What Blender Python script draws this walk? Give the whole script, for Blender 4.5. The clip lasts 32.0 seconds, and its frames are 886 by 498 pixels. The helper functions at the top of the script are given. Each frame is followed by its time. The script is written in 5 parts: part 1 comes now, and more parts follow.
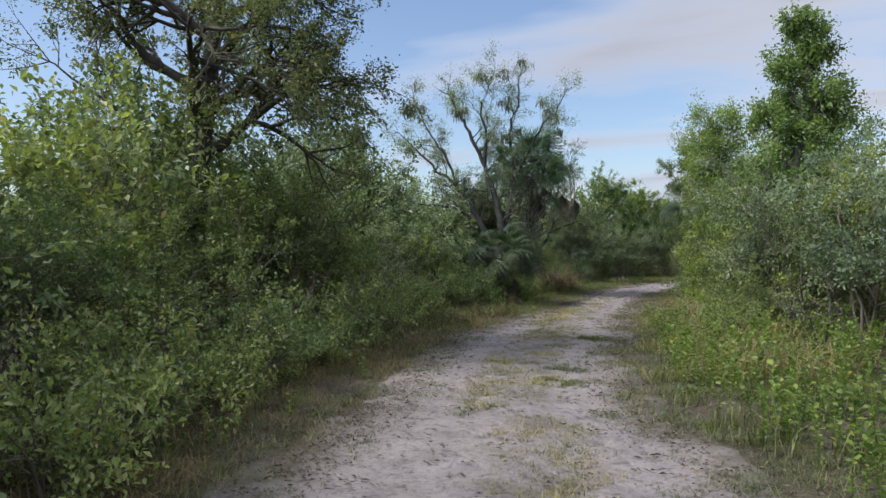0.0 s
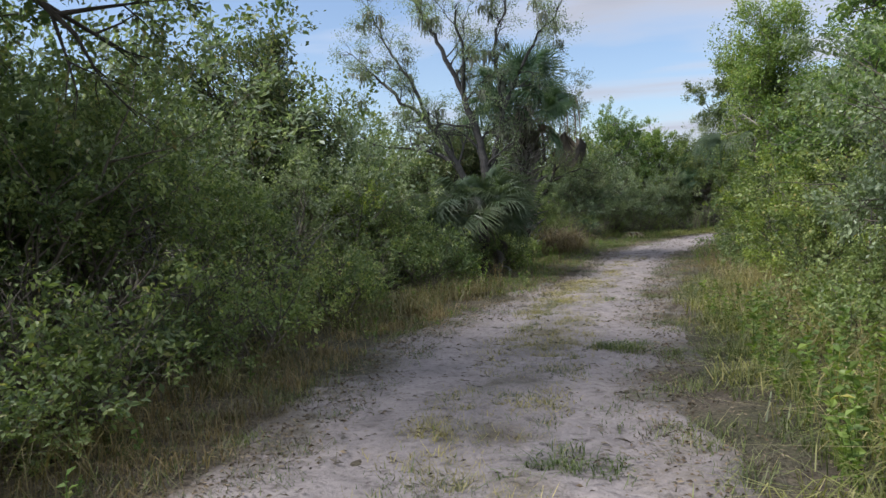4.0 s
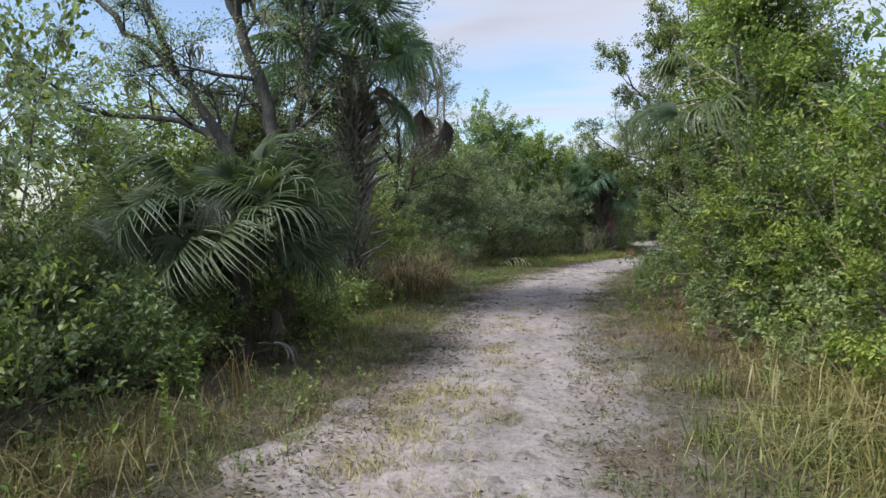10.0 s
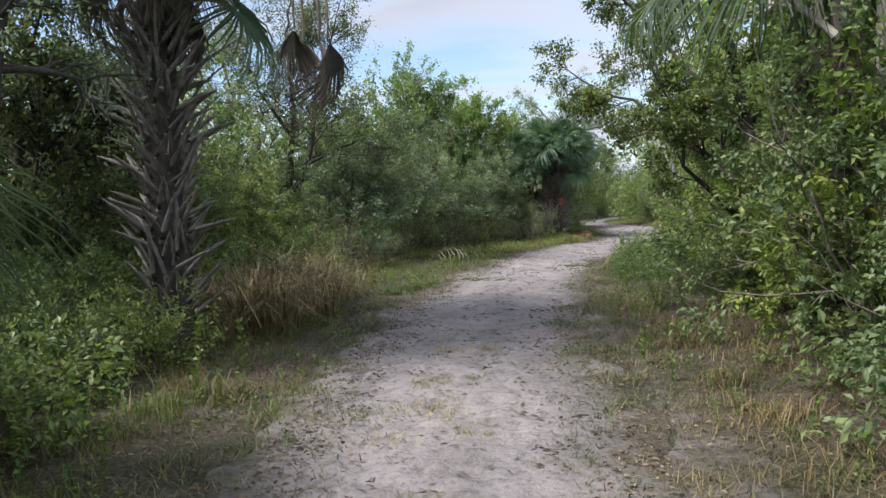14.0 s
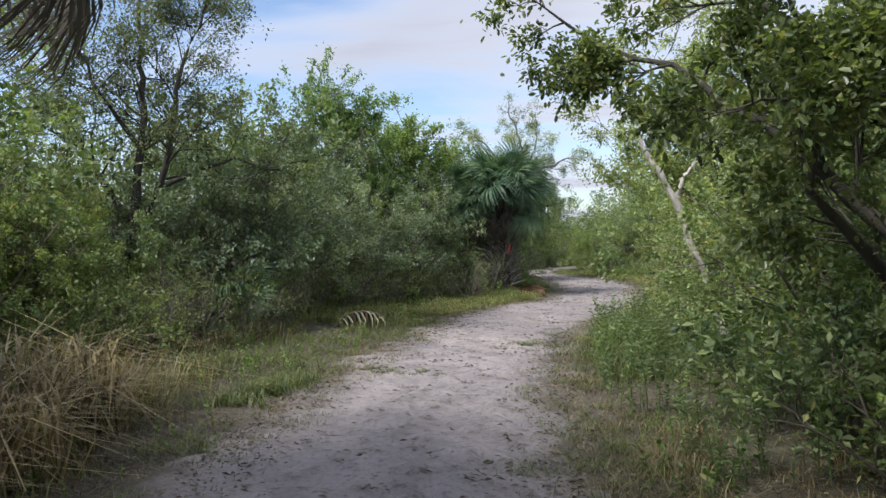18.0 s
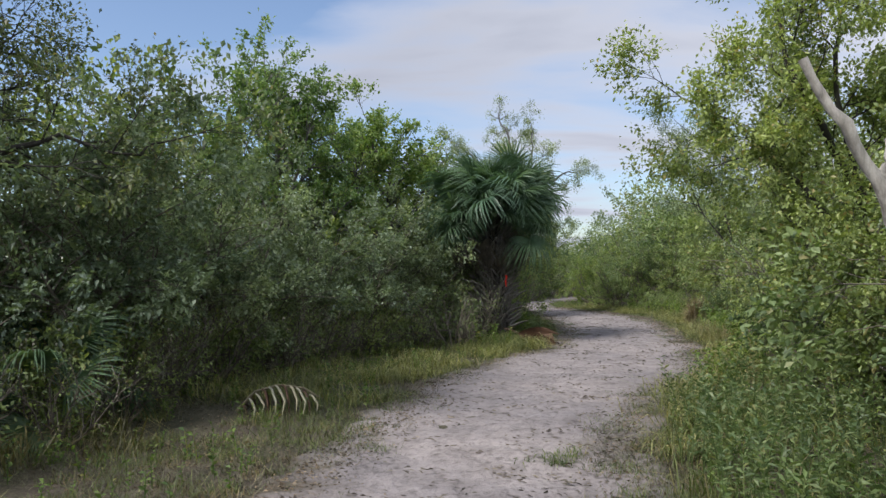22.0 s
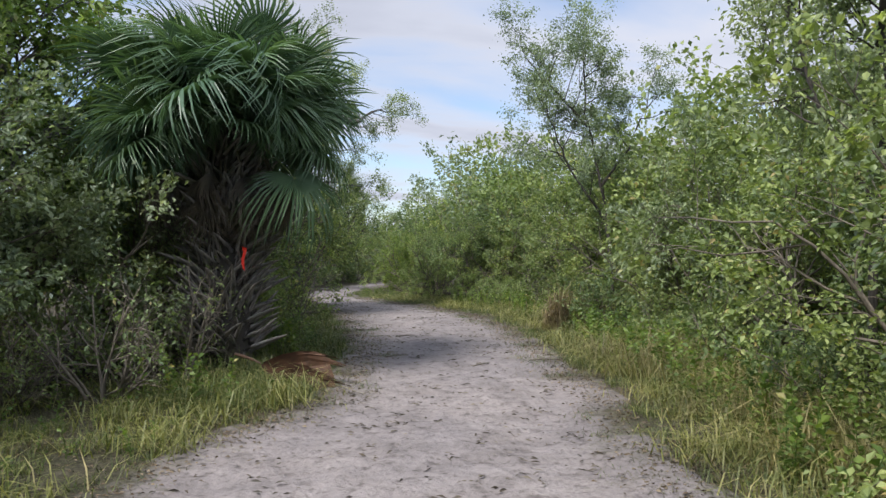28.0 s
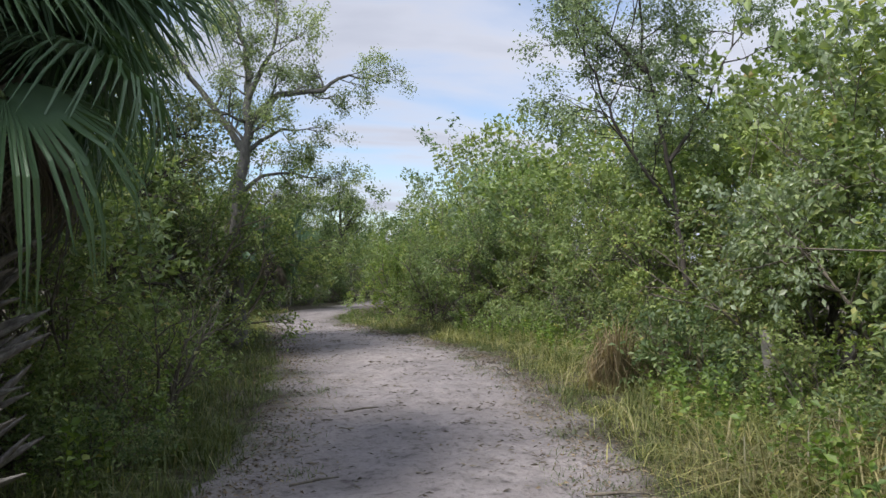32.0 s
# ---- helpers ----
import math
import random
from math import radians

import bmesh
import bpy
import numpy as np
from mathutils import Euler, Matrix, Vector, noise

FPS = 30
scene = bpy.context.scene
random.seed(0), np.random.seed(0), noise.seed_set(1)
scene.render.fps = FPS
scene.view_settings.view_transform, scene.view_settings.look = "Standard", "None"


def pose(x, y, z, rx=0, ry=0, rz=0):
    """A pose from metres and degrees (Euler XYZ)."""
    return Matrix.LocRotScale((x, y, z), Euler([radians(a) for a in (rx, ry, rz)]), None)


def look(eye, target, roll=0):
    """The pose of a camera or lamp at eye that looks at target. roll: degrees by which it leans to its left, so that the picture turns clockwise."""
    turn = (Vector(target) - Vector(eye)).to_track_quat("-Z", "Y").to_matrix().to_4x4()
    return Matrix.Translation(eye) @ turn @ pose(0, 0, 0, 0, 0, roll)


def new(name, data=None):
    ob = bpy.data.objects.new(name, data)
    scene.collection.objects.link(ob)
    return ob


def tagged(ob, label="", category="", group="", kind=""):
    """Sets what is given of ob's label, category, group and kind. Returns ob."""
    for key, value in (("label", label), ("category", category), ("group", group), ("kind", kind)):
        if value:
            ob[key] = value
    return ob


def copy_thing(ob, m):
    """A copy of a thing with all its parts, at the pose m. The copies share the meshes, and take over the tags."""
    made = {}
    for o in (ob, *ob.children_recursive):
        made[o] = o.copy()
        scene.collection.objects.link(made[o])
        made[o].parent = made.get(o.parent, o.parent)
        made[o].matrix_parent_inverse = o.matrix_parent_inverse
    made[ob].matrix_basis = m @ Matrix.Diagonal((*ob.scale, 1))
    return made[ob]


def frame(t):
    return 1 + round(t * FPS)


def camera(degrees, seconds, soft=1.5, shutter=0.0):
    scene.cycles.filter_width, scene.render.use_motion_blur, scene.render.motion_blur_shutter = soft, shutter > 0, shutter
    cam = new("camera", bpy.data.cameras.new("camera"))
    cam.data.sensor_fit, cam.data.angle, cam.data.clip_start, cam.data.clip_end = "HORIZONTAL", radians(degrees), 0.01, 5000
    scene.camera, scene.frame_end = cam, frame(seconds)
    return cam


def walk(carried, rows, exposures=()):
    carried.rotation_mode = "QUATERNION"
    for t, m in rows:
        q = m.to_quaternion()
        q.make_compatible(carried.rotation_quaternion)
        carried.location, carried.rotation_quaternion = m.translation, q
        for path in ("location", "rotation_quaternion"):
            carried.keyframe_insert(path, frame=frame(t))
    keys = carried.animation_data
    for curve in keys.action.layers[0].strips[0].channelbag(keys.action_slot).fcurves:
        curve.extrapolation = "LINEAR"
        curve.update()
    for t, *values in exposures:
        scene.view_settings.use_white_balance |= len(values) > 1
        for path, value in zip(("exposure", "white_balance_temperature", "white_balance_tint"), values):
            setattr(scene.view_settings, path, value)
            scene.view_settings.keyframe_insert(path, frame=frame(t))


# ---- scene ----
cam = camera(63.1, 32.0)
PATH = [
    (0, (0.000, 0.000, 1.602), (-3.160, 9.488, 1.645), -0.20),
    (0.5, (-0.075, 0.644, 1.584), (-3.189, 10.146, 1.655), -0.42),
    (1, (-0.212, 1.313, 1.575), (-3.087, 10.887, 1.820), -1.20),
    (1.5, (-0.297, 2.007, 1.523), (-2.927, 11.642, 2.018), -0.67),
    (2, (-0.458, 2.760, 1.508), (-3.023, 12.404, 2.148), -0.42),
    (2.5, (-0.608, 3.514, 1.489), (-3.592, 13.059, 1.498), -3.05),
    (3, (-0.759, 4.239, 1.490), (-4.021, 13.665, 0.786), -2.32),
    (3.5, (-0.809, 4.901, 1.541), (-4.064, 14.342, 1.018), -1.92),
    (5.5, (-1.252, 7.662, 1.485), (-4.169, 17.199, 0.758), -0.05),
    (6, (-1.351, 8.305, 1.500), (-3.715, 18.006, 0.949), -0.89),
    (6.5, (-1.398, 8.974, 1.513), (-3.371, 18.761, 0.956), -1.26),
    (7, (-1.453, 9.602, 1.519), (-3.132, 19.451, 1.090), -0.36),
    (7.5, (-1.498, 10.254, 1.480), (-3.132, 20.119, 1.391), -3.40),
    (8, (-1.582, 10.920, 1.508), (-3.075, 20.807, 1.640), -3.64),
    (8.5, (-1.639, 11.700, 1.486), (-3.013, 21.593, 0.985), -1.80),
    (9, (-1.737, 12.406, 1.490), (-3.248, 22.265, 0.774), -0.95),
    (9.5, (-1.783, 13.069, 1.481), (-3.292, 22.930, 0.778), -1.14),
    (10, (-1.847, 13.711, 1.470), (-3.362, 23.589, 1.126), -0.88),
    (10.5, (-1.897, 14.403, 1.438), (-3.217, 24.312, 1.152), -1.94),
    (11, (-1.977, 15.062, 1.432), (-3.288, 24.954, 0.789), -1.00),
    (11.5, (-1.984, 15.751, 1.429), (-3.165, 25.647, 0.607), -0.89),
    (12, (-2.025, 16.370, 1.434), (-3.276, 26.265, 0.708), -0.41),
    (12.5, (-2.025, 17.008, 1.430), (-3.177, 26.916, 0.715), -1.37),
    (13, (-2.040, 17.636, 1.431), (-3.215, 27.516, 0.428), -1.57),
    (13.5, (-2.029, 18.257, 1.430), (-2.766, 28.183, 0.467), -1.64),
    (14, (-1.990, 18.896, 1.459), (-2.676, 28.853, 0.841), -2.39),
    (14.5, (-1.936, 19.546, 1.469), (-2.275, 29.534, 1.121), -1.69),
    (16.5, (-1.664, 22.003, 1.511), (-1.694, 32.003, 1.563), -0.22),
    (17, (-1.689, 22.535, 1.503), (-1.656, 32.525, 1.056), -0.52),
    (17.5, (-1.692, 23.046, 1.503), (-1.470, 33.043, 1.476), -0.52),
    (18, (-1.701, 23.679, 1.522), (-1.574, 33.678, 1.474), -0.62),
    (18.5, (-1.701, 24.358, 1.545), (-1.558, 34.356, 1.634), -0.19),
    (19, (-1.706, 25.046, 1.537), (-1.589, 35.046, 1.467), -0.79),
    (19.5, (-1.648, 25.645, 1.553), (-1.438, 35.640, 1.314), -1.40),
    (20, (-1.609, 26.229, 1.561), (-1.552, 36.215, 1.021), -1.26),
    (20.5, (-1.527, 26.844, 1.589), (-1.428, 36.842, 1.459), 0.28),
    (21, (-1.481, 27.420, 1.589), (-1.656, 37.415, 1.333), -1.61),
    (21.5, (-1.460, 28.015, 1.597), (-1.182, 37.999, 2.072), 0.02),
    (22, (-1.438, 28.613, 1.563), (-1.104, 38.601, 1.912), -1.06),
    (22.5, (-1.406, 29.240, 1.541), (-1.027, 39.233, 1.498), 0.24),
    (23, (-1.379, 29.897, 1.498), (-0.891, 39.867, 0.908), -0.09),
    (23.5, (-1.316, 30.553, 1.465), (-0.030, 40.455, 0.918), 0.93),
    (24, (-1.249, 31.221, 1.441), (0.748, 41.004, 0.885), 0.95),
    (24.5, (-1.181, 31.828, 1.438), (1.099, 41.561, 1.190), 1.12),
    (25, (-1.078, 32.455, 1.418), (1.220, 42.187, 1.341), -0.86),
    (25.5, (-0.928, 33.077, 1.399), (1.722, 42.718, 1.525), -0.38),
    (26, (-0.767, 33.685, 1.395), (1.930, 43.312, 1.207), -0.92),
    (26.5, (-0.561, 34.327, 1.409), (2.398, 43.879, 1.356), 0.01),
    (28.5, (0.621, 36.877, 1.429), (3.330, 46.502, 1.522), 0.18),
    (29, (0.846, 37.445, 1.427), (3.205, 47.159, 1.161), -0.81),
    (29.5, (1.108, 38.082, 1.447), (3.699, 47.736, 1.151), -0.91),
    (30, (1.299, 38.701, 1.461), (3.876, 48.360, 1.232), -1.55),
    (30.5, (1.506, 39.232, 1.515), (4.219, 48.855, 1.360), -2.71),
    (31, (1.699, 39.752, 1.536), (4.459, 49.356, 1.904), -3.35),
    (31.5, (1.937, 40.337, 1.549), (4.797, 49.897, 2.198), -3.57),
    (32, (2.128, 40.975, 1.508), (4.773, 50.616, 1.737), -0.91),
]
walk(cam, [(t, look(eye, target, roll)) for t, eye, target, roll in PATH],
     [(t, stops, 6450, 13) for t, stops in ((0, 0.1), (3, 0.12), (6, 0.3), (9, 0.38), (14, 0.5), (17, 0.55), (19, 0.2), (22, 0.1), (26, 0.27), (32, 0.24))])

# ---- world, sun, exposure ----
SUN_AZ, SUN_EL = radians(-124), radians(50)      # compass angle from +y towards +x, height
world = bpy.data.worlds.new("sky")
scene.world = world
world.use_nodes = True
wn, wl = world.node_tree.nodes, world.node_tree.links
wn.clear()
sky = wn.new("ShaderNodeTexSky")
sky.sky_type, sky.sun_disc = "NISHITA", False
sky.sun_elevation, sky.sun_rotation = SUN_EL, SUN_AZ
sky.air_density, sky.dust_density, sky.ozone_density = 1.0, 1.4, 2.0
coord = wn.new("ShaderNodeTexCoord")
split = wn.new("ShaderNodeSeparateXYZ")
wl.new(coord.outputs["Generated"], split.inputs[0])
lift = wn.new("ShaderNodeMath")
lift.operation = "ADD"
lift.inputs[1].default_value = 0.12
wl.new(split.outputs["Z"], lift.inputs[0])
high = wn.new("ShaderNodeMath")
high.operation = "MAXIMUM"
high.inputs[1].default_value = 0.06
wl.new(lift.outputs[0], high.inputs[0])
flat = []
for axis in "XY":
    d = wn.new("ShaderNodeMath")
    d.operation = "DIVIDE"
    wl.new(split.outputs[axis], d.inputs[0])
    wl.new(high.outputs[0], d.inputs[1])
    flat.append(d)
plane = wn.new("ShaderNodeCombineXYZ")
wl.new(flat[0].outputs[0], plane.inputs[0])
wl.new(flat[1].outputs[0], plane.inputs[1])
clouds = wn.new("ShaderNodeTexNoise")
clouds.inputs["Scale"].default_value = 1.05
clouds.inputs["Detail"].default_value = 9
clouds.inputs["Roughness"].default_value = 0.5
clouds.inputs["Distortion"].default_value = 0.35
shift = wn.new("ShaderNodeMapping")
shift.inputs["Location"].default_value = (3.3, 1.2, 0)
shift.inputs["Scale"].default_value = (0.6, 1.25, 1)
wl.new(plane.outputs[0], shift.inputs[0])
wl.new(shift.outputs[0], clouds.inputs["Vector"])
cover = wn.new("ShaderNodeValToRGB")
cover.color_ramp.elements[0].position, cover.color_ramp.elements[1].position = 0.44, 0.64
east = wn.new("ShaderNodeMath")
east.operation = "MULTIPLY_ADD"
east.inputs[1].default_value = 0.28
wl.new(split.outputs["X"], east.inputs[0])
wl.new(clouds.outputs["Fac"], east.inputs[2])
wl.new(east.outputs[0], cover.inputs[0])
blue = wn.new("ShaderNodeBackground")
blue.inputs["Strength"].default_value = 0.165
wl.new(sky.outputs[0], blue.inputs["Color"])
# undersides of the clouds: bright rims, greyer thick middles
tone = wn.new("ShaderNodeValToRGB")
tone.color_ramp.elements[0].position, tone.color_ramp.elements[1].position = 0.50, 0.78
tone.color_ramp.elements[0].color = (0.61, 0.65, 0.74, 1)
tone.color_ramp.elements[1].color = (0.38, 0.415, 0.50, 1)
wl.new(clouds.outputs["Fac"], tone.inputs[0])
white = wn.new("ShaderNodeBackground")
wl.new(tone.outputs[0], white.inputs["Color"])
# clouds glow brighter towards the sun
aim = wn.new("ShaderNodeVectorMath")
aim.operation = "DOT_PRODUCT"
aim.inputs[1].default_value = (math.sin(SUN_AZ) * math.cos(SUN_EL), math.cos(SUN_AZ) * math.cos(SUN_EL), math.sin(SUN_EL))
wl.new(coord.outputs["Generated"], aim.inputs[0])
glow = wn.new("ShaderNodeMapRange")
for key, v in (("From Min", -0.1), ("From Max", 1.0), ("To Min", 1.0), ("To Max", 2.6)):
    glow.inputs[key].default_value = v
wl.new(aim.outputs["Value"], glow.inputs["Value"])
wl.new(glow.outputs[0], white.inputs["Strength"])
blend = wn.new("ShaderNodeMixShader")
wl.new(cover.outputs[0], blend.inputs[0])
wl.new(blue.outputs[0], blend.inputs[1])
wl.new(white.outputs[0], blend.inputs[2])
wout = wn.new("ShaderNodeOutputWorld")
wl.new(blend.outputs[0], wout.inputs[0])

sun = new("sun", bpy.data.lights.new("sun", "SUN"))
sun.data.energy, sun.data.angle, sun.data.color = 4.7, radians(17), (1.0, 0.965, 0.92)
to_sun = Vector((math.sin(SUN_AZ) * math.cos(SUN_EL), math.cos(SUN_AZ) * math.cos(SUN_EL), math.sin(SUN_EL)))
sun.matrix_world = look(to_sun * 100, (0, 0, 0))

# ---- materials ----


def material(name):
    m = bpy.data.materials.new(name)
    m.use_nodes = True
    nt = m.node_tree
    return m, nt.nodes, nt.links, nt.nodes["Principled BSDF"]


def noise_node(nodes, links, scale, detail=4, rough=0.6, space="Object"):
    c = nodes.new("ShaderNodeTexCoord")
    n = nodes.new("ShaderNodeTexNoise")
    n.inputs["Scale"].default_value, n.inputs["Detail"].default_value, n.inputs["Roughness"].default_value = scale, detail, rough
    links.new(c.outputs[space], n.inputs["Vector"])
    return n


def ramp(nodes, links, source, stops):
    r = nodes.new("ShaderNodeValToRGB")
    e = r.color_ramp.elements
    while len(e) < len(stops):
        e.new(0.5)
    for el, (p, c) in zip(e, stops):
        el.position, el.color = p, (*c, 1)
    links.new(source, r.inputs[0])
    return r


def mixed(nodes, links, fac, a, b, how="MIX"):
    m = nodes.new("ShaderNodeMix")
    m.data_type, m.blend_type = "RGBA", how
    for k, v in ((0, fac), (6, a), (7, b)):
        if isinstance(v, (int, float)):
            m.inputs[k].default_value = v
        elif isinstance(v, tuple):
            m.inputs[k].default_value = (*v, 1)
        else:
            links.new(v, m.inputs[k])
    return m.outputs[2]


def leaf_material(name, dark, mid, light, rough=0.5, through_light=0.4, odd=None, patch_size=0.9):
    """Leaves: each leaf its own shade, each plant a little its own tone; a few odd (dead or young) leaves."""
    m, nodes, links, b = material(name)
    geo = nodes.new("ShaderNodeNewGeometry")
    stops = [(0.0, dark), (0.5, mid), (0.93, light)]
    if odd:
        stops.append((0.985, odd))
    shade = ramp(nodes, links, geo.outputs["Random Per Island"], stops)
    patch = noise_node(nodes, links, patch_size, 3)
    tone = ramp(nodes, links, patch.outputs["Fac"], [(0.32, (0.58, 0.63, 0.66)), (0.68, (1.2, 1.18, 1.08))])
    col = mixed(nodes, links, 1.0, shade.outputs[0], tone.outputs[0], "MULTIPLY")
    info = nodes.new("ShaderNodeObjectInfo")
    own = ramp(nodes, links, info.outputs["Random"], [(0.0, (0.80, 0.86, 0.90)), (1.0, (1.17, 1.12, 1.0))])
    col = mixed(nodes, links, 1.0, col, own.outputs[0], "MULTIPLY")
    links.new(col, b.inputs["Base Color"])
    b.inputs["Roughness"].default_value = rough
    b.inputs["Specular IOR Level"].default_value = 0.4
    t = nodes.new("ShaderNodeBsdfTranslucent")
    warm = mixed(nodes, links, 1.0, col, (1.32, 1.4, 0.6), "MULTIPLY")
    links.new(warm, t.inputs["Color"])
    mix = nodes.new("ShaderNodeMixShader")
    mix.inputs[0].default_value = through_light
    links.new(b.outputs[0], mix.inputs[1])
    links.new(t.outputs[0], mix.inputs[2])
    links.new(mix.outputs[0], nodes["Material Output"].inputs[0])
    return m


def bark_material(name, dark, light, scale=9.0, stretch=0.25, rough=0.9):
    m, nodes, links, b = material(name)
    c = nodes.new("ShaderNodeTexCoord")
    mp = nodes.new("ShaderNodeMapping")
    mp.inputs["Scale"].default_value = (1, 1, stretch)
    links.new(c.outputs["Object"], mp.inputs[0])
    n = nodes.new("ShaderNodeTexNoise")
    n.inputs["Scale"].default_value, n.inputs["Detail"].default_value, n.inputs["Roughness"].default_value = scale, 6, 0.7
    links.new(mp.outputs[0], n.inputs["Vector"])
    big = noise_node(nodes, links, 1.7, 2)
    col = ramp(nodes, links, n.outputs["Fac"], [(0.3, dark), (0.68, light)])
    stain = ramp(nodes, links, big.outputs["Fac"], [(0.35, (0.7, 0.72, 0.7)), (0.65, (1.15, 1.12, 1.08))])
    links.new(mixed(nodes, links, 1.0, col.outputs[0], stain.outputs[0], "MULTIPLY"), b.inputs["Base Color"])
    b.inputs["Roughness"].default_value = rough
    bump = nodes.new("ShaderNodeBump")
    bump.inputs["Strength"].default_value, bump.inputs["Distance"].default_value = 0.7, 0.02
    links.new(n.outputs["Fac"], bump.inputs["Height"])
    links.new(bump.outputs[0], b.inputs["Normal"])
    return m


def plain_material(name, colour, rough=0.6, vary=0.25, scale=20.0):
    m, nodes, links, b = material(name)
    n = noise_node(nodes, links, scale, 4)
    lo, hi = tuple(c * (1 - vary) for c in colour), tuple(c * (1 + vary) for c in colour)
    links.new(ramp(nodes, links, n.outputs["Fac"], [(0.3, lo), (0.7, hi)]).outputs[0], b.inputs["Base Color"])
    b.inputs["Roughness"].default_value = rough
    return m


M_LEAF = leaf_material("green_leaves", (0.077, 0.123, 0.055), (0.145, 0.200, 0.088), (0.249, 0.308, 0.143), odd=(0.270, 0.280, 0.120), patch_size=1.6)
M_LEAF_BRIGHT = leaf_material("bright_leaves", (0.105, 0.160, 0.040), (0.180, 0.250, 0.060), (0.270, 0.335, 0.086), odd=(0.360, 0.330, 0.090))
M_LEAF_GREY = leaf_material("grey_green_leaves", (0.125, 0.168, 0.110), (0.207, 0.263, 0.174), (0.336, 0.398, 0.291), odd=(0.420, 0.460, 0.390))
M_LEAF_OLIVE = leaf_material("olive_leaves", (0.123, 0.171, 0.073), (0.224, 0.287, 0.116), (0.338, 0.402, 0.183), odd=(0.34, 0.28, 0.14))
M_LEAF_OAK = leaf_material("oak_leaves", (0.060, 0.085, 0.050), (0.115, 0.145, 0.080), (0.190, 0.215, 0.130), odd=(0.270, 0.220, 0.130), patch_size=1.4)
M_LEAF_TREE = leaf_material("fresh_leaves", (0.100, 0.171, 0.061), (0.182, 0.268, 0.095), (0.295, 0.384, 0.146), odd=(0.300, 0.310, 0.110), patch_size=1.5)
M_LEAF_DARK = leaf_material("dark_oak_leaves", (0.066, 0.100, 0.045), (0.127, 0.170, 0.070), (0.220, 0.260, 0.120), odd=(0.26, 0.25, 0.09), patch_size=1.4, rough=0.36)
M_HERB = leaf_material("herb_leaves", (0.079, 0.138, 0.032), (0.139, 0.216, 0.049), (0.224, 0.300, 0.078), odd=(0.336, 0.312, 0.104), patch_size=1.8)
M_GRASS = leaf_material("green_grass", (0.056, 0.082, 0.028), (0.102, 0.132, 0.046), (0.18, 0.20, 0.082), odd=(0.27, 0.235, 0.135), through_light=0.3, patch_size=2.6)
M_MAT = leaf_material("matted_grass", (0.050, 0.046, 0.030), (0.092, 0.084, 0.055), (0.165, 0.150, 0.105), odd=(0.100, 0.130, 0.050), through_light=0.15, patch_size=1.8)
M_DRY = leaf_material("dry_grass", (0.120, 0.084, 0.042), (0.215, 0.158, 0.078), (0.330, 0.255, 0.135), odd=(0.130, 0.145, 0.045), through_light=0.25)
M_OLIVE_GRASS = leaf_material("olive_grass", (0.070, 0.066, 0.026), (0.135, 0.122, 0.052), (0.225, 0.195, 0.095), odd=(0.09, 0.125, 0.035), through_light=0.25, patch_size=2.0)
# yellow-green, and lighter than green_grass to put the verge's sunlight into the colour
M_SUN_GRASS = leaf_material("sunny_grass", (0.115, 0.135, 0.042), (0.215, 0.225, 0.075), (0.345, 0.33, 0.15), odd=(0.42, 0.36, 0.20), through_light=0.3, patch_size=2.0)
M_REED = leaf_material("reed_grass", (0.10, 0.074, 0.042), (0.215, 0.165, 0.098), (0.38, 0.31, 0.20), odd=(0.13, 0.15, 0.05), through_light=0.25)
M_TAN = leaf_material("tan_grass", (0.15, 0.132, 0.055), (0.275, 0.232, 0.098), (0.40, 0.335, 0.16), odd=(0.120, 0.168, 0.036), through_light=0.25)
M_FAN = leaf_material("palm_fan", (0.039, 0.083, 0.056), (0.073, 0.133, 0.085), (0.150, 0.224, 0.143), rough=0.4, through_light=0.28)
M_FAN_PALE = leaf_material("palmetto_fan", (0.034, 0.060, 0.038), (0.066, 0.100, 0.062), (0.15, 0.185, 0.12), rough=0.48, through_light=0.25)
M_FAN_DEAD = leaf_material("dead_palm_fan", (0.048, 0.040, 0.035), (0.105, 0.090, 0.080), (0.21, 0.185, 0.165), rough=0.75, through_light=0.12, patch_size=3.0)
M_FAN_BROWN = leaf_material("brown_palm_fan", (0.032, 0.016, 0.010), (0.068, 0.035, 0.022), (0.136, 0.076, 0.045), rough=0.7, through_light=0.05, patch_size=16.0)
M_STRAW = leaf_material("straw_fan", (0.05, 0.042, 0.03), (0.16, 0.135, 0.09), (0.36, 0.32, 0.23), rough=0.7, through_light=0.1)
M_PALE_STRAW = leaf_material("pale_straw", (0.26, 0.23, 0.16), (0.36, 0.325, 0.235), (0.46, 0.42, 0.31), rough=0.7, through_light=0.05)
M_BLEACHED = leaf_material("bleached_fan", (0.15, 0.145, 0.14), (0.28, 0.27, 0.265), (0.42, 0.41, 0.40), rough=0.7, through_light=0.1)
M_LITTER = leaf_material("leaf_litter", (0.07, 0.05, 0.035), (0.15, 0.11, 0.075), (0.27, 0.21, 0.15), rough=0.8, through_light=0.05)
M_BARK = bark_material("grey_bark", (0.05, 0.048, 0.046), (0.19, 0.185, 0.175), scale=14, stretch=0.35)
M_MOSS = leaf_material("hanging_moss", (0.10, 0.11, 0.095), (0.18, 0.19, 0.165), (0.28, 0.29, 0.26), rough=0.85, through_light=0.2)
M_BARK_OLD = bark_material("old_grey_bark", (0.016, 0.016, 0.016), (0.09, 0.089, 0.087), scale=22, stretch=0.35)
M_BARK_DARK = bark_material("dark_bark", (0.022, 0.02, 0.018), (0.08, 0.07, 0.06))
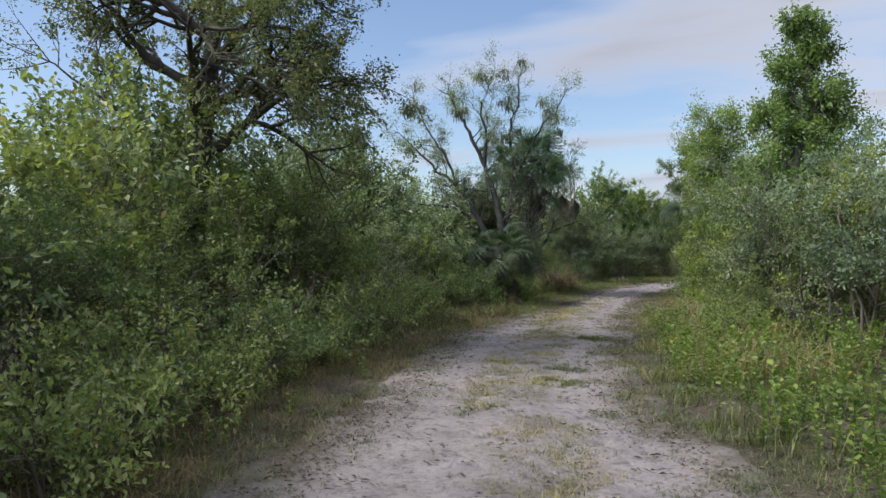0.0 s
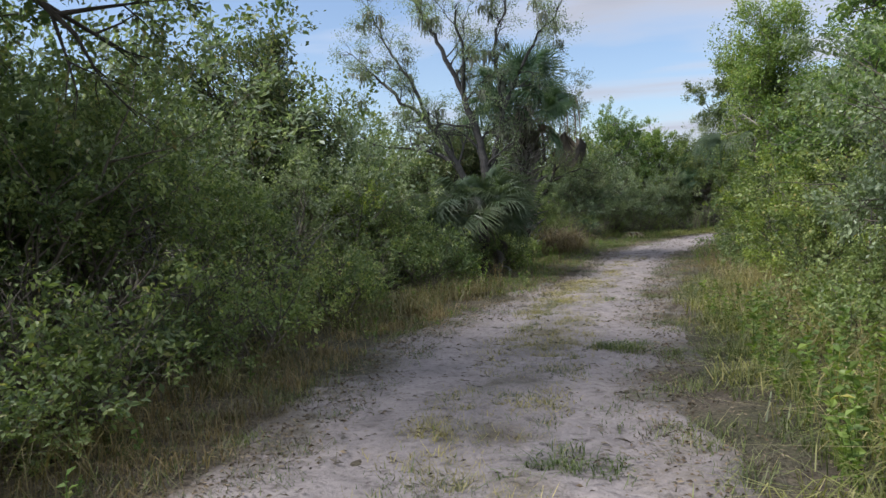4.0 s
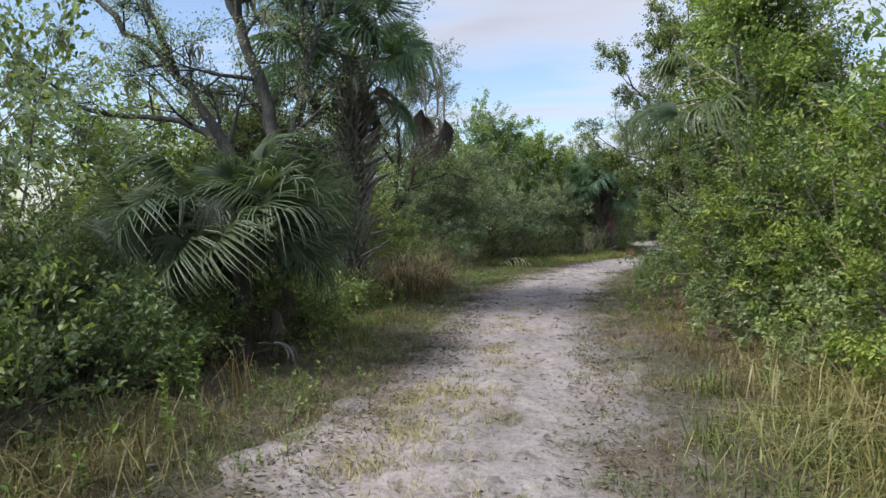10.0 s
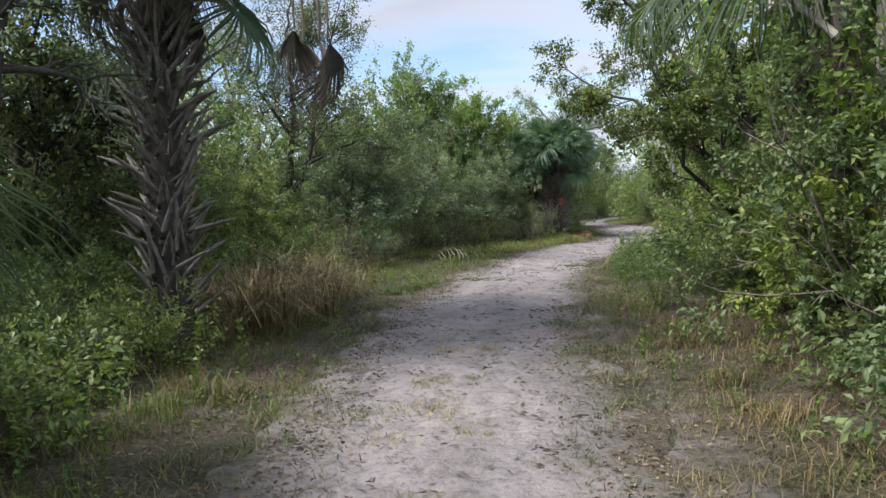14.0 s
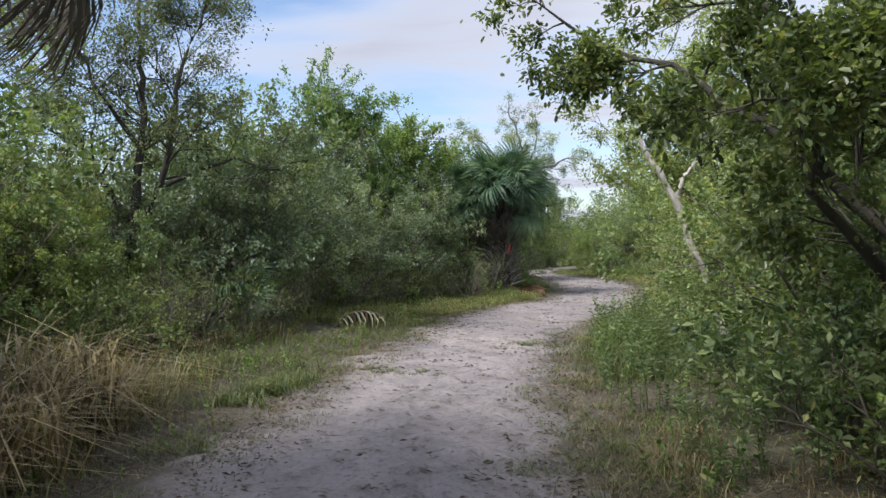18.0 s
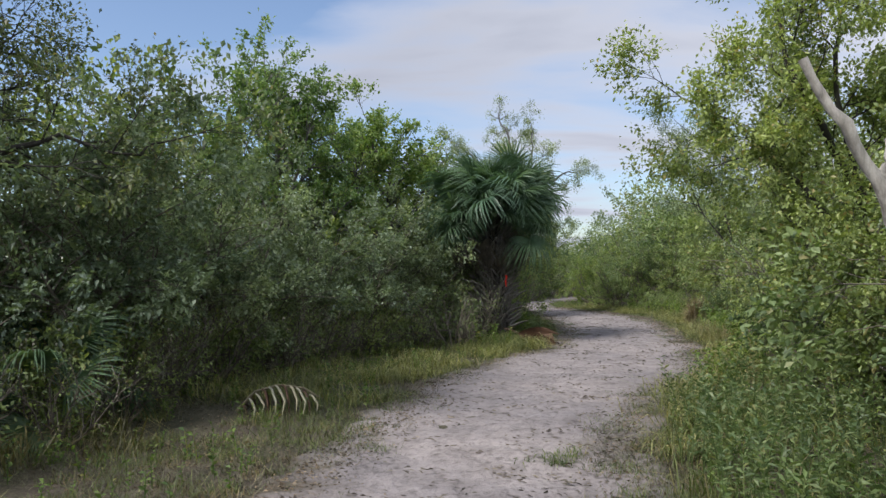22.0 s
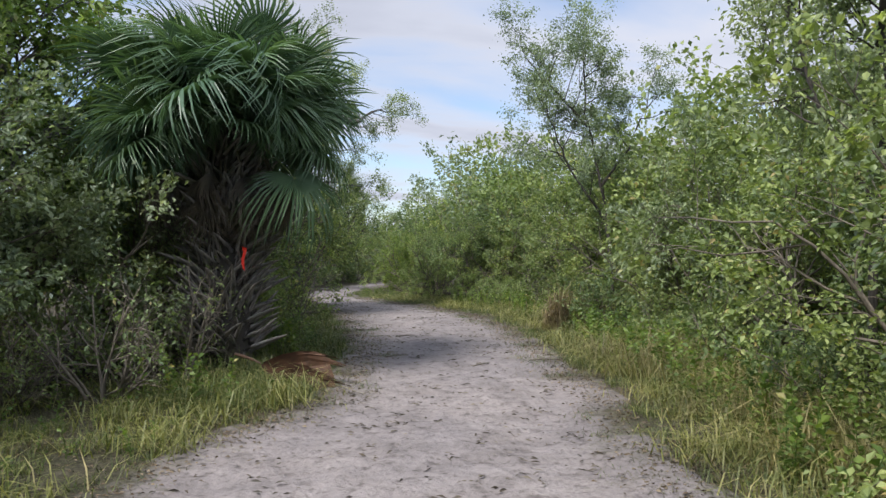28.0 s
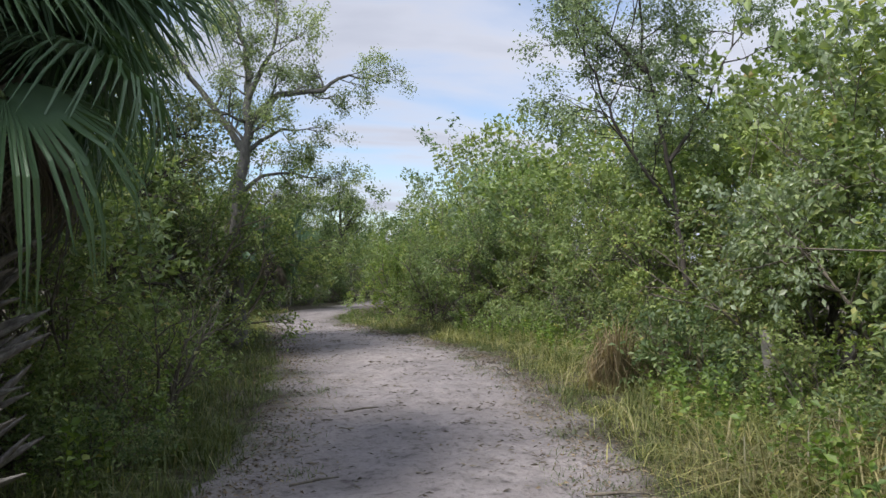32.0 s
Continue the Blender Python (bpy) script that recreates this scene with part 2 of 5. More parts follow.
M_BARK_WHITE = bark_material("bleached_wood", (0.13, 0.115, 0.10), (0.52, 0.50, 0.46), scale=11, stretch=0.3)
M_TWIG = bark_material("twig_bark", (0.06, 0.05, 0.04), (0.21, 0.185, 0.15), scale=14)
M_BOOT = bark_material("palm_boot", (0.05, 0.045, 0.042), (0.34, 0.32, 0.30), scale=22)
M_PETIOLE = plain_material("palm_stalk", (0.11, 0.14, 0.05), 0.45)
M_TAG = plain_material("red_tape", (0.75, 0.05, 0.03), 0.5, 0.12)
M_POST = bark_material("weathered_post", (0.04, 0.035, 0.03), (0.13, 0.11, 0.09))


def sand_colour(nodes, links):
    """Pale mauve-grey quartz sand, trodden: soft mottling, humus stains, and footprint shade painted as dark spots."""
    big, mid, fine = noise_node(nodes, links, 0.45, 3), noise_node(nodes, links, 2.4, 5, 0.6), noise_node(nodes, links, 8.0, 5, 0.65)
    sand = ramp(nodes, links, mid.outputs["Fac"], [(0.28, (0.162, 0.148, 0.143)), (0.5, (0.220, 0.202, 0.197)), (0.72, (0.270, 0.250, 0.244))])
    grey = ramp(nodes, links, big.outputs["Fac"], [(0.35, (0.82, 0.82, 0.84)), (0.62, (1.06, 1.04, 1.02))])
    col = mixed(nodes, links, 1.0, sand.outputs[0], grey.outputs[0], "MULTIPLY")
    # dark spots put the small shadows of footprints into the sand colour
    spots = ramp(nodes, links, fine.outputs["Fac"], [(0.33, (0.42, 0.40, 0.39)), (0.46, (1, 1, 1)), (0.7, (1.08, 1.08, 1.08))])
    col = mixed(nodes, links, 0.75, col, spots.outputs[0], "MULTIPLY")
    speck = noise_node(nodes, links, 21.0, 5, 0.7)
    flecks = ramp(nodes, links, speck.outputs["Fac"], [(0.33, (0.5, 0.48, 0.46)), (0.44, (0.95, 0.95, 0.95)), (0.66, (1.1, 1.1, 1.09))])
    return mixed(nodes, links, 0.85, col, flecks.outputs[0], "MULTIPLY"), mid, fine


def soil_colour(nodes, links, mid, fine):
    grit = noise_node(nodes, links, 34.0, 4, 0.7)
    big = noise_node(nodes, links, 0.4, 3)
    soil = ramp(nodes, links, mid.outputs["Fac"], [(0.3, (0.028, 0.024, 0.019)), (0.5, (0.052, 0.044, 0.034)), (0.72, (0.095, 0.082, 0.064))])
    moss = ramp(nodes, links, big.outputs["Fac"], [(0.42, (0.05, 0.058, 0.026)), (0.58, (0.10, 0.084, 0.064))])
    col = mixed(nodes, links, 0.4, soil.outputs[0], moss.outputs[0])
    fleck = ramp(nodes, links, grit.outputs["Fac"], [(0.34, (0.4, 0.37, 0.33)), (0.5, (1, 1, 1)), (0.64, (1.55, 1.5, 1.4))])
    return mixed(nodes, links, 1.0, col, fleck.outputs[0], "MULTIPLY"), grit


def earth_material(name, attribute, start, stop):
    """Sand that gives way to littered soil where the attribute, broken by noise, rises."""
    m, nodes, links, b = material(name)
    sand, mid, fine = sand_colour(nodes, links)
    soil, grit = soil_colour(nodes, links, mid, fine)
    at = nodes.new("ShaderNodeAttribute")
    at.attribute_name = attribute
    total = at.outputs["Fac"]
    for n, k in ((mid, 0.9), (fine, 0.6), (grit, 0.35)):
        add = nodes.new("ShaderNodeMath")
        add.operation = "MULTIPLY_ADD"
        links.new(n.outputs["Fac"], add.inputs[0])
        add.inputs[1].default_value = k
        links.new(total, add.inputs[2])
        total = add.outputs[0]
    mask = ramp(nodes, links, total, [(0.0, (0, 0, 0)), (1.0, (1, 1, 1))])
    scale = nodes.new("ShaderNodeMapRange")
    scale.inputs["From Min"].default_value, scale.inputs["From Max"].default_value = start, stop
    links.new(total, scale.inputs["Value"])
    links.new(scale.outputs[0], mask.inputs[0])
    links.new(mixed(nodes, links, mask.outputs[0], sand, soil), b.inputs["Base Color"])
    b.inputs["Roughness"].default_value, b.inputs["Specular IOR Level"].default_value = 0.95, 0.2
    bump = nodes.new("ShaderNodeBump")
    bump.inputs["Strength"].default_value, bump.inputs["Distance"].default_value = 0.75, 0.06
    links.new(fine.outputs["Fac"], bump.inputs["Height"])
    bump2 = nodes.new("ShaderNodeBump")
    bump2.inputs["Strength"].default_value, bump2.inputs["Distance"].default_value = 0.3, 0.012
    links.new(grit.outputs["Fac"], bump2.inputs["Height"])
    links.new(bump.outputs[0], bump2.inputs["Normal"])
    links.new(bump2.outputs[0], b.inputs["Normal"])
    return m


M_GROUND, M_SAND = earth_material("litter_soil", "wild", 1.10, 1.45), earth_material("pale_sand", "litter", 1.10, 1.45)

# ---- mesh helpers ----


def quads(name, verts, faces, smooth=False):
    verts, faces = np.asarray(verts, np.float32), np.asarray(faces, np.int32)
    me = bpy.data.meshes.new(name)
    me.vertices.add(len(verts))
    me.vertices.foreach_set("co", verts.ravel())
    me.loops.add(faces.size)
    me.loops.foreach_set("vertex_index", faces.ravel())
    me.polygons.add(len(faces))
    me.polygons.foreach_set("loop_start", np.arange(len(faces), dtype=np.int32) * faces.shape[1])
    me.polygons.foreach_set("use_smooth", np.full(len(faces), smooth))
    me.update(calc_edges=True)
    return me


def part(name, me, mat, parent=None, label=""):
    if not isinstance(me, bpy.types.Mesh):
        bm, me = me, bpy.data.meshes.new(name)
        bm.to_mesh(me)
        bm.free()
    if not me.materials:
        me.materials.append(mat)
    ob = new(name, me)
    if parent:
        ob.parent = parent
    if label:
        ob["label"] = label
    return ob


class Pieces:
    """Collects quads of many small pieces for one mesh."""

    def __init__(self):
        self.v, self.f, self.n = [], [], 0

    def add(self, v, f):
        self.v.append(np.asarray(v, np.float32))
        self.f.append(np.asarray(f, np.int32) + self.n)
        self.n += len(self.v[-1])

    def mesh(self, name, smooth=False):
        return quads(name, np.concatenate(self.v), np.concatenate(self.f), smooth)


def unit(a):
    return a / np.maximum(np.linalg.norm(a, axis=-1, keepdims=True), 1e-9)


def tube(pts, radii, sides=6):
    """A tapered tube along pts."""
    pts, radii = np.asarray(pts, float), np.asarray(radii, float)
    d = unit(np.gradient(pts, axis=0))
    ref = np.where(np.abs(d[:, 2:3]) > 0.9, [[1.0, 0, 0]], [[0, 0, 1.0]])
    a = unit(np.cross(d, ref))
    b = np.cross(d, a)
    ang = np.linspace(0, 2 * np.pi, sides, endpoint=False)
    ring = (np.cos(ang)[None, :, None] * a[:, None] + np.sin(ang)[None, :, None] * b[:, None]) * radii[:, None, None]
    v = (pts[:, None] + ring).reshape(-1, 3)
    i, j = np.meshgrid(np.arange(len(pts) - 1), np.arange(sides), indexing="ij")
    k = (j + 1) % sides
    return v, np.stack([i * sides + j, i * sides + k, (i + 1) * sides + k, (i + 1) * sides + j], -1).reshape(-1, 4)


def leaves(rng, centres, dirs, size, width, spread=0.8, fold=0.25, full=False):
    """One folded diamond, or a fuller oval blade, for every centre."""
    n = len(centres)
    d = unit(dirs + spread * rng.normal(size=(n, 3)))
    s = unit(np.cross(d, rng.normal(size=(n, 3)) * 0.6 + [0, 0, 1.0]))
    up = np.cross(s, d)
    ln = (size * rng.uniform(0.6, 1.3, n))[:, None]
    w = ln * width
    base, tip = centres, centres + d * ln - [0, 0, 0.12] * ln
    left, right = centres + d * ln * 0.5 + s * w + up * w * fold, centres + d * ln * 0.5 - s * w + up * w * fold
    if full:
        lo, hi = centres + d * ln * 0.3 - [0, 0, 0.02] * ln, centres + d * ln * 0.74 - [0, 0, 0.07] * ln
        v = np.stack([base, lo - s * w * 0.72 + up * w * fold, hi - s * w * 0.85 + up * w * fold, tip, hi + s * w * 0.85 + up * w * fold, lo + s * w * 0.72 + up * w * fold], 1).reshape(-1, 3)
        i = np.arange(n)[:, None] * 6
        return v, np.concatenate([i + [0, 1, 2, 3], i + [0, 3, 4, 5]])
    return np.stack([base, right, tip, left], 1).reshape(-1, 3), np.arange(4 * n).reshape(n, 4)


def grow(rng, wood, start, way, length, radius, level, plan, tips, sides=6, low=0.3):
    """One limb and its branches. plan: per level (children, length ratio, angle, wobble, lift)."""
    kids, ratio, angle, wobble, lift = plan[level]
    n = max(4, int(length / 0.35) + 2) if level < 2 else 3
    pts, d = [np.array(start, float)], unit(np.array(way, float))
    for k in range(n - 1):
        d = unit(d + wobble * rng.normal(size=3) + [0, 0, lift])
        pts.append(pts[-1] + d * length / (n - 1))
    pts = np.array(pts)
    end = 0.35 if level + 1 < len(plan) else 0.3
    wood.add(*tube(pts, radius * np.linspace(1, end, n), max(3, sides - 2 * level)))
    if level + 1 == len(plan):
        tips.append((pts, d))
        return
    for c in range(kids):
        f = rng.uniform(low, 1.0) if c else 1.0
        at = f * (n - 1)
        i = min(int(at), n - 2)
        p = pts[i] + (pts[i + 1] - pts[i]) * (at - i)
        dd = unit(pts[i + 1] - pts[i])
        side = unit(np.cross(dd, rng.normal(size=3)))
        a = angle * rng.uniform(0.6, 1.35) if c else angle * 0.4
        grow(rng, wood, p, dd * math.cos(a) + side * math.sin(a), length * ratio * rng.uniform(0.75, 1.2),
             radius * (1 - 0.6 * f) * 0.8, level + 1, plan, tips, sides, low)


def foliage(rng, tips, per, size, width, scatter=0.08, spread=0.8, full=False):
    c, d = [], []
    for pts, way in tips:
        k = rng.integers(int(per * 0.6), int(per * 1.4) + 1)
        if k < 1:
            continue
        f = (1.08 - 0.8 * rng.beta(1.0, 2.4, k)) * (len(pts) - 1)
        i = np.minimum(f.astype(int), len(pts) - 2)
        c.append(pts[i] + (pts[i + 1] - pts[i]) * (f - i)[:, None] + scatter * rng.normal(size=(k, 3)) * rng.uniform(0.3, 1.2, (k, 1)))
        d.append(np.repeat(way[None], k, 0))
    return leaves(rng, np.concatenate(c), np.concatenate(d), size, width, spread, full=full)


def thing(name, label, category, group="", kind="", at=None):
    ob = tagged(new(name), label, category, group, kind)
    if at is not None:
        ob.matrix_basis = at
    return ob


def set_at(x, y, z=0.0, turn=0.0, size=1.0, tall=1.0, lean=0.0):
    return pose(x, y, z, lean, 0, turn) @ Matrix.Diagonal((size, size, size * tall, 1))


# ---- the plan: edges of the sand road, west and east ----
WEST = [(-2.9, -30), (-2.9, 0), (-2.9, 5), (-3.3, 7.8), (-3.7, 10), (-4.1, 12.2), (-4.1, 14), (-3.9, 16), (-3.5, 19), (-3.4, 23), (-3.5, 27), (-3.4, 30),
        (-2.7, 33.5), (-2.0, 36.5), (-1.4, 39), (-0.2, 41.6), (1.1, 43.3), (2.1, 47), (2.65, 52), (2.7, 57), (2.4, 61), (2.7, 64.5), (4.7, 68.3), (8.0, 73.5), (12, 79), (18, 87)]
EAST = [(1.0, -30), (0.8, 0), (0.4, 5.5), (-0.4, 7.8), (-0.85, 10.8), (-0.95, 14), (-1.2, 16), (-1.3, 19), (-1.1, 22), (-1.0, 27), (-0.4, 29.5), (-0.1, 32.3),
        (0.5, 35), (1.5, 37.6), (3.0, 39.6), (4.0, 42.5), (4.9, 46), (5.7, 49.5), (6.0, 53), (5.5, 56.2), (4.6, 60), (4.7, 62.5), (5.6, 65.5), (7.8, 70), (11.5, 75.5), (18, 83)]


def edge_at(side, y):
    e = np.array(side)
    return float(np.interp(y, e[:, 1], e[:, 0]))


def wave(x, y, s, o=0.0):
    return noise.noise(Vector((x * s + o, y * s - o, o)))


def height(x, y):
    """The ground: flat sand, verges that rise a little and roll."""
    w, e = edge_at(WEST, y), edge_at(EAST, y)
    off = max(w - x, x - e, 0.0)
    rise = min(1.0, off / 2.5)
    return rise * (0.07 + 0.10 * wave(x, y, 0.3)) - 0.02 * (off < 0.01) + 0.02 * wave(x, y, 1.3, 4) * min(1.0, off * 2)


# ---- ground and road ----
xs = np.unique(np.concatenate([np.linspace(-14, 16, 110), np.linspace(-60, 70, 27), [-1500, -400, -150, 150, 400, 1500]]))
ys = np.unique(np.concatenate([np.linspace(-12, 92, 260), np.linspace(-60, 130, 20), [-1500, -400, -150, 250, 600, 2500]]))
gv = np.array([(x, y, height(x, y) if abs(x) < 80 and -70 < y < 140 else 0.05) for y in ys for x in xs])
gi, gj = np.meshgrid(np.arange(len(ys) - 1), np.arange(len(xs) - 1), indexing="ij")
gf = np.stack([gi * len(xs) + gj, gi * len(xs) + gj + 1, (gi + 1) * len(xs) + gj + 1, (gi + 1) * len(xs) + gj], -1).reshape(-1, 4)
ground_me = quads("ground", gv, gf, True)


def wildness(x, y):
    west, east = edge_at(WEST, y) - x, x - edge_at(EAST, y)
    if east > 0 and 15 < y < 28:
        return min(1.0, 0.36 + 0.42 * east)
    return min(1.0, 0.74 + 1.3 * max(west, east, 0.0))


wild = [wildness(x, y) for x, y, z in gv]
ground_me.attributes.new("wild", "FLOAT", "POINT").data.foreach_set("value", np.array(wild, np.float32))
ground = part("ground", ground_me, M_GROUND)
tagged(ground, "brown sandy soil with leaf litter and thin moss", "ground", kind="structure")


def road_mesh():
    we, ea = np.array(WEST, float), np.array(EAST, float)
    n, across = 1500, 64

    def along(e):
        # close rows where the camera passes, softened corners
        y = np.interp(np.linspace(0, 1, n), [0, 0.04, 0.9, 1], [e[0, 1], 2.5, 58, e[-1, 1]])
        x = np.interp(y, e[:, 1], e[:, 0])
        k = np.ones(21) / 21
        x = np.r_[x[:10], np.convolve(x, k, "valid"), x[-10:]]
        return np.stack([x, y], 1)
    w, e = along(we), along(ea)
    row_y = w[:, 1]
    v, lit = [], []
    for i in range(n):
        x0, y0 = w[i]
        x1, y1 = e[i]
        a = 0.30 * wave(0, y0, 0.8, 3) + 0.16 * wave(0, y0, 2.7, 5)
        b = 0.32 * wave(9, y1, 0.7, 3) + 0.16 * wave(9, y1, 2.3, 5)
        for j in range(across):
            f = j / (across - 1)
            x, y = x0 - 0.25 + a + (x1 + 0.25 + b - x0 + 0.25 - a) * f, y0 + (y1 - y0) * f
            rim = min(f, 1 - f) * (x1 - x0 + 0.5)
            # wheel tracks lie a little lower than the strip between them
            rut = math.exp(-((f - 0.30) / 0.12) ** 2) + math.exp(-((f - 0.78) / 0.10) ** 2)
            mid = math.exp(-((f - 0.54) / 0.13) ** 2) * max(0.0, min(1.0, (29 - y) / 12))
            z = 0.008 - 0.020 * rut + 0.014 * wave(x, y, 2.2, 2) + 0.013 * wave(x, y, 4.4, 7) + 0.010 * wave(x, y, 8.0, 3) + 0.006 * mid
            z -= 0.05 * max(0.0, 1 - rim / 0.18)
            v.append((x, y, z + 0.012))
            lit.append(max(0.62 * max(0.0, 1 - rim / 1.15) * (0.8 + 0.9 * wave(x, y, 0.8, 33)), 0.30 * mid * (0.75 + 1.2 * wave(x, y, 1.6, 21))))
    v = np.array(v)
    rng = np.random.default_rng(640)
    for k in range(1900):
        # shallow dents of feet and hooves with a raised rim
        y = rng.uniform(3, 56)
        w, e = edge_at(WEST, y), edge_at(EAST, y)
        x = w + (e - w) * np.clip(rng.normal(0.5, 0.22), 0.06, 0.94)
        i0, i1 = np.searchsorted(row_y, (y - 0.4, y + 0.4))
        near = v[i0 * across:i1 * across]
        turn = rng.normal(0, 0.5)
        dx, dy = near[:, 0] - x, near[:, 1] - y
        a, b = dx * math.cos(turn) + dy * math.sin(turn), dy * math.cos(turn) - dx * math.sin(turn)
        r = (a / rng.uniform(0.05, 0.08)) ** 2 + (b / rng.uniform(0.08, 0.15)) ** 2
        near[:, 2] += -0.012 * np.exp(-r) + 0.005 * np.exp(-(np.sqrt(r) - 1.6) ** 2 * 4)
    i, j = np.meshgrid(np.arange(n - 1), np.arange(across - 1), indexing="ij")
    me = quads("road", v, np.stack([i * across + j, i * across + j + 1, (i + 1) * across + j + 1, (i + 1) * across + j], -1).reshape(-1, 4), True)
    me.attributes.new("litter", "FLOAT", "POINT").data.foreach_set("value", np.array(lit, np.float32))
    return me


tagged(part("road", road_mesh(), M_SAND), "pale sandy footpath with two worn wheel tracks", "road", kind="structure")

# ---- plants ----
SHRUB_PLAN = [(6, 0.62, 0.6, 0.12, 0.05), (6, 0.6, 0.75, 0.16, 0.02), (0, 0, 0, 0.2, 0.0)]


def shrub(seed, tall, wide, stems, leaf, label, per=22, size=0.075, width=0.27, spread=0.9, plan=SHRUB_PLAN, bark=None, scatter=0.07, full=False, low=0.1):
    """A many-stemmed bush about tall metres high."""
    rng = np.random.default_rng(seed)
    ob = thing("shrub", label, "shrub", "roadside shrubs")
    wood, tips = Pieces(), []
    for k in range(stems):
        a = 2 * math.pi * (k + rng.uniform(0, 0.8)) / stems
        out = rng.uniform(0.15, 1.0) * wide / tall
        way = np.array([math.cos(a) * out, math.sin(a) * out, 1.0])
        ln = tall * rng.uniform(0.45, 0.85)
        grow(rng, wood, (0.12 * wide * math.cos(a), 0.12 * wide * math.sin(a), -0.05), way, ln, 0.010 + 0.006 * tall, 0, plan, tips, 6, low)
    part("branchwork", wood.mesh("branchwork", True), bark or M_TWIG, ob)
    part("foliage", quads("shrub_leaves", *foliage(rng, tips, per, size, width, scatter, spread, full)), leaf, ob)
    return ob


def tree(seed, name, label, tall, bole, radius, leaf, bark, plan, limbs, per, size, width, lean=(0, 0), spread_out=0.9, first=0.45, group="trees", scatter=0.1, reach=1.6, rise=0.5, extra=(), full=False, taper=0.4):
    """A tree with one bole that leans, limbs from its upper part and a leafy crown."""
    rng = np.random.default_rng(seed)
    ob = thing(name, label, "tree", group)
    wood, tips = Pieces(), []
    n = 9
    t = np.linspace(0, 1, n)
    pts = np.stack([lean[0] * t ** 1.3 + 0.05 * np.cumsum(rng.normal(size=n)) * t, lean[1] * t ** 1.3 + 0.05 * np.cumsum(rng.normal(size=n)) * t, bole * t - 0.1], 1)
    wood.add(*tube(pts, radius * (1.0 - 0.5 * t + 0.35 * np.exp(-t * 14)), 10))
    part("trunk", wood.mesh("trunk", True), bark, ob)
    limb = Pieces()
    for k in range(limbs):
        f = first + (1 - first) * (k + 0.5) / limbs
        at = f * (n - 1)
        i = min(int(at), n - 2)
        p = pts[i] + (pts[i + 1] - pts[i]) * (at - i)
        a = k * 2.4 + rng.uniform(-0.5, 0.5)
        out = spread_out * (1.15 - 0.5 * f)
        way = np.array([math.cos(a) * out, math.sin(a) * out, rise + 0.6 * f])
        grow(rng, limb, p, way, reach * rng.uniform(0.8, 1.2) * (1.25 - taper * f), radius * (0.7 - 0.3 * f), 0, plan, tips, 8)
    for f, way, ln in extra:
        i = min(int(f * (n - 1)), n - 2)
        grow(rng, limb, pts[i], way, ln, radius * 0.46, 0, plan, tips, 8)
    part("branchwork", limb.mesh("branchwork", True), bark, ob)
    if per:
        part("crown", quads("crown", *foliage(rng, tips, per, size, width, scatter, 1.0, full)), leaf, ob)
    return ob


def flowing(rng, pts, wobble=0.04, step=0.22):
    """A smooth crooked line through a few points."""
    p = np.array(pts, float)
    p = np.vstack([2 * p[0] - p[1], p, 2 * p[-1] - p[-2]])
    line = []
    for i in range(1, len(p) - 2):
        n = max(2, int(np.linalg.norm(p[i + 1] - p[i]) / step))
        u = np.linspace(0, 1, n, endpoint=False)[:, None]
        a, b, c, d = p[i - 1], p[i], p[i + 1], p[i + 2]
        line.append(0.5 * (2 * b + (c - a) * u + (2 * a - 5 * b + 4 * c - d) * u ** 2 + (3 * b - a - 3 * c + d) * u ** 3))
    line = np.vstack(line + [p[-2:-1]])
    return line + wobble * rng.normal(size=line.shape) * np.linspace(0, 1, len(line))[:, None]


def limbed_tree(seed, name, label, limbs, leaf, bark, plan, per, size, width, group="trees", scatter=0.09, full=False, moss=0, reach=1.1, every=0.34, bare=0.35, droop=0.0):
    """A tree whose trunk and main limbs run through given points; limbs: (points, radius at the base, radius at the end). Boughs leave them all along."""
    rng = np.random.default_rng(seed)
    ob = thing(name, label, "tree", group)
    boughs, tips = Pieces(), []
    for k, (pts, r0, r1) in enumerate(limbs):
        line = flowing(rng, pts)
        n = len(line)
        t = np.linspace(0, 1, n)
        rad = (r0 + (r1 - r0) * t ** 0.8) * rng.uniform(0.92, 1.08, n)
        if k == 0:
            rad *= 1 + 0.45 * np.exp(-t * 16)
        part("trunk" if k == 0 else "limb", quads("limb", *tube(line, rad, 10), True), bark, ob)
        away = np.r_[0, np.cumsum(np.linalg.norm(np.diff(line, axis=0), axis=1))]
        at = away[-1] * (bare if k == 0 else 0.22)
        while at < away[-1]:
            i = min(int(np.searchsorted(away, at)), n - 2)
            d = unit(line[i + 1] - line[i])
            side = unit(np.cross(d, rng.normal(size=3)))
            way = d * rng.uniform(0.3, 0.9) + side + [0, 0, 0.25 - droop]
            left = 1.0 - 0.45 * at / away[-1]
            grow(rng, boughs, line[i], way, reach * left * rng.uniform(0.55, 1.25), max(0.012, rad[i] * 0.42), 0, plan, tips, 6)
            at += every * rng.uniform(0.5, 1.5)
        grow(rng, boughs, line[-1], line[-1] - line[-3], reach * 0.7, r1, 0, plan, tips, 6)
    part("branchwork", boughs.mesh("branchwork", True), bark, ob)
    if moss:
        part("moss", moss_mesh(rng, tips, moss), M_MOSS, ob, "grey hanging moss")
    part("crown", quads("crown", *foliage(rng, tips, per, size, width, scatter, 1.0, full)), leaf, ob)
    return ob


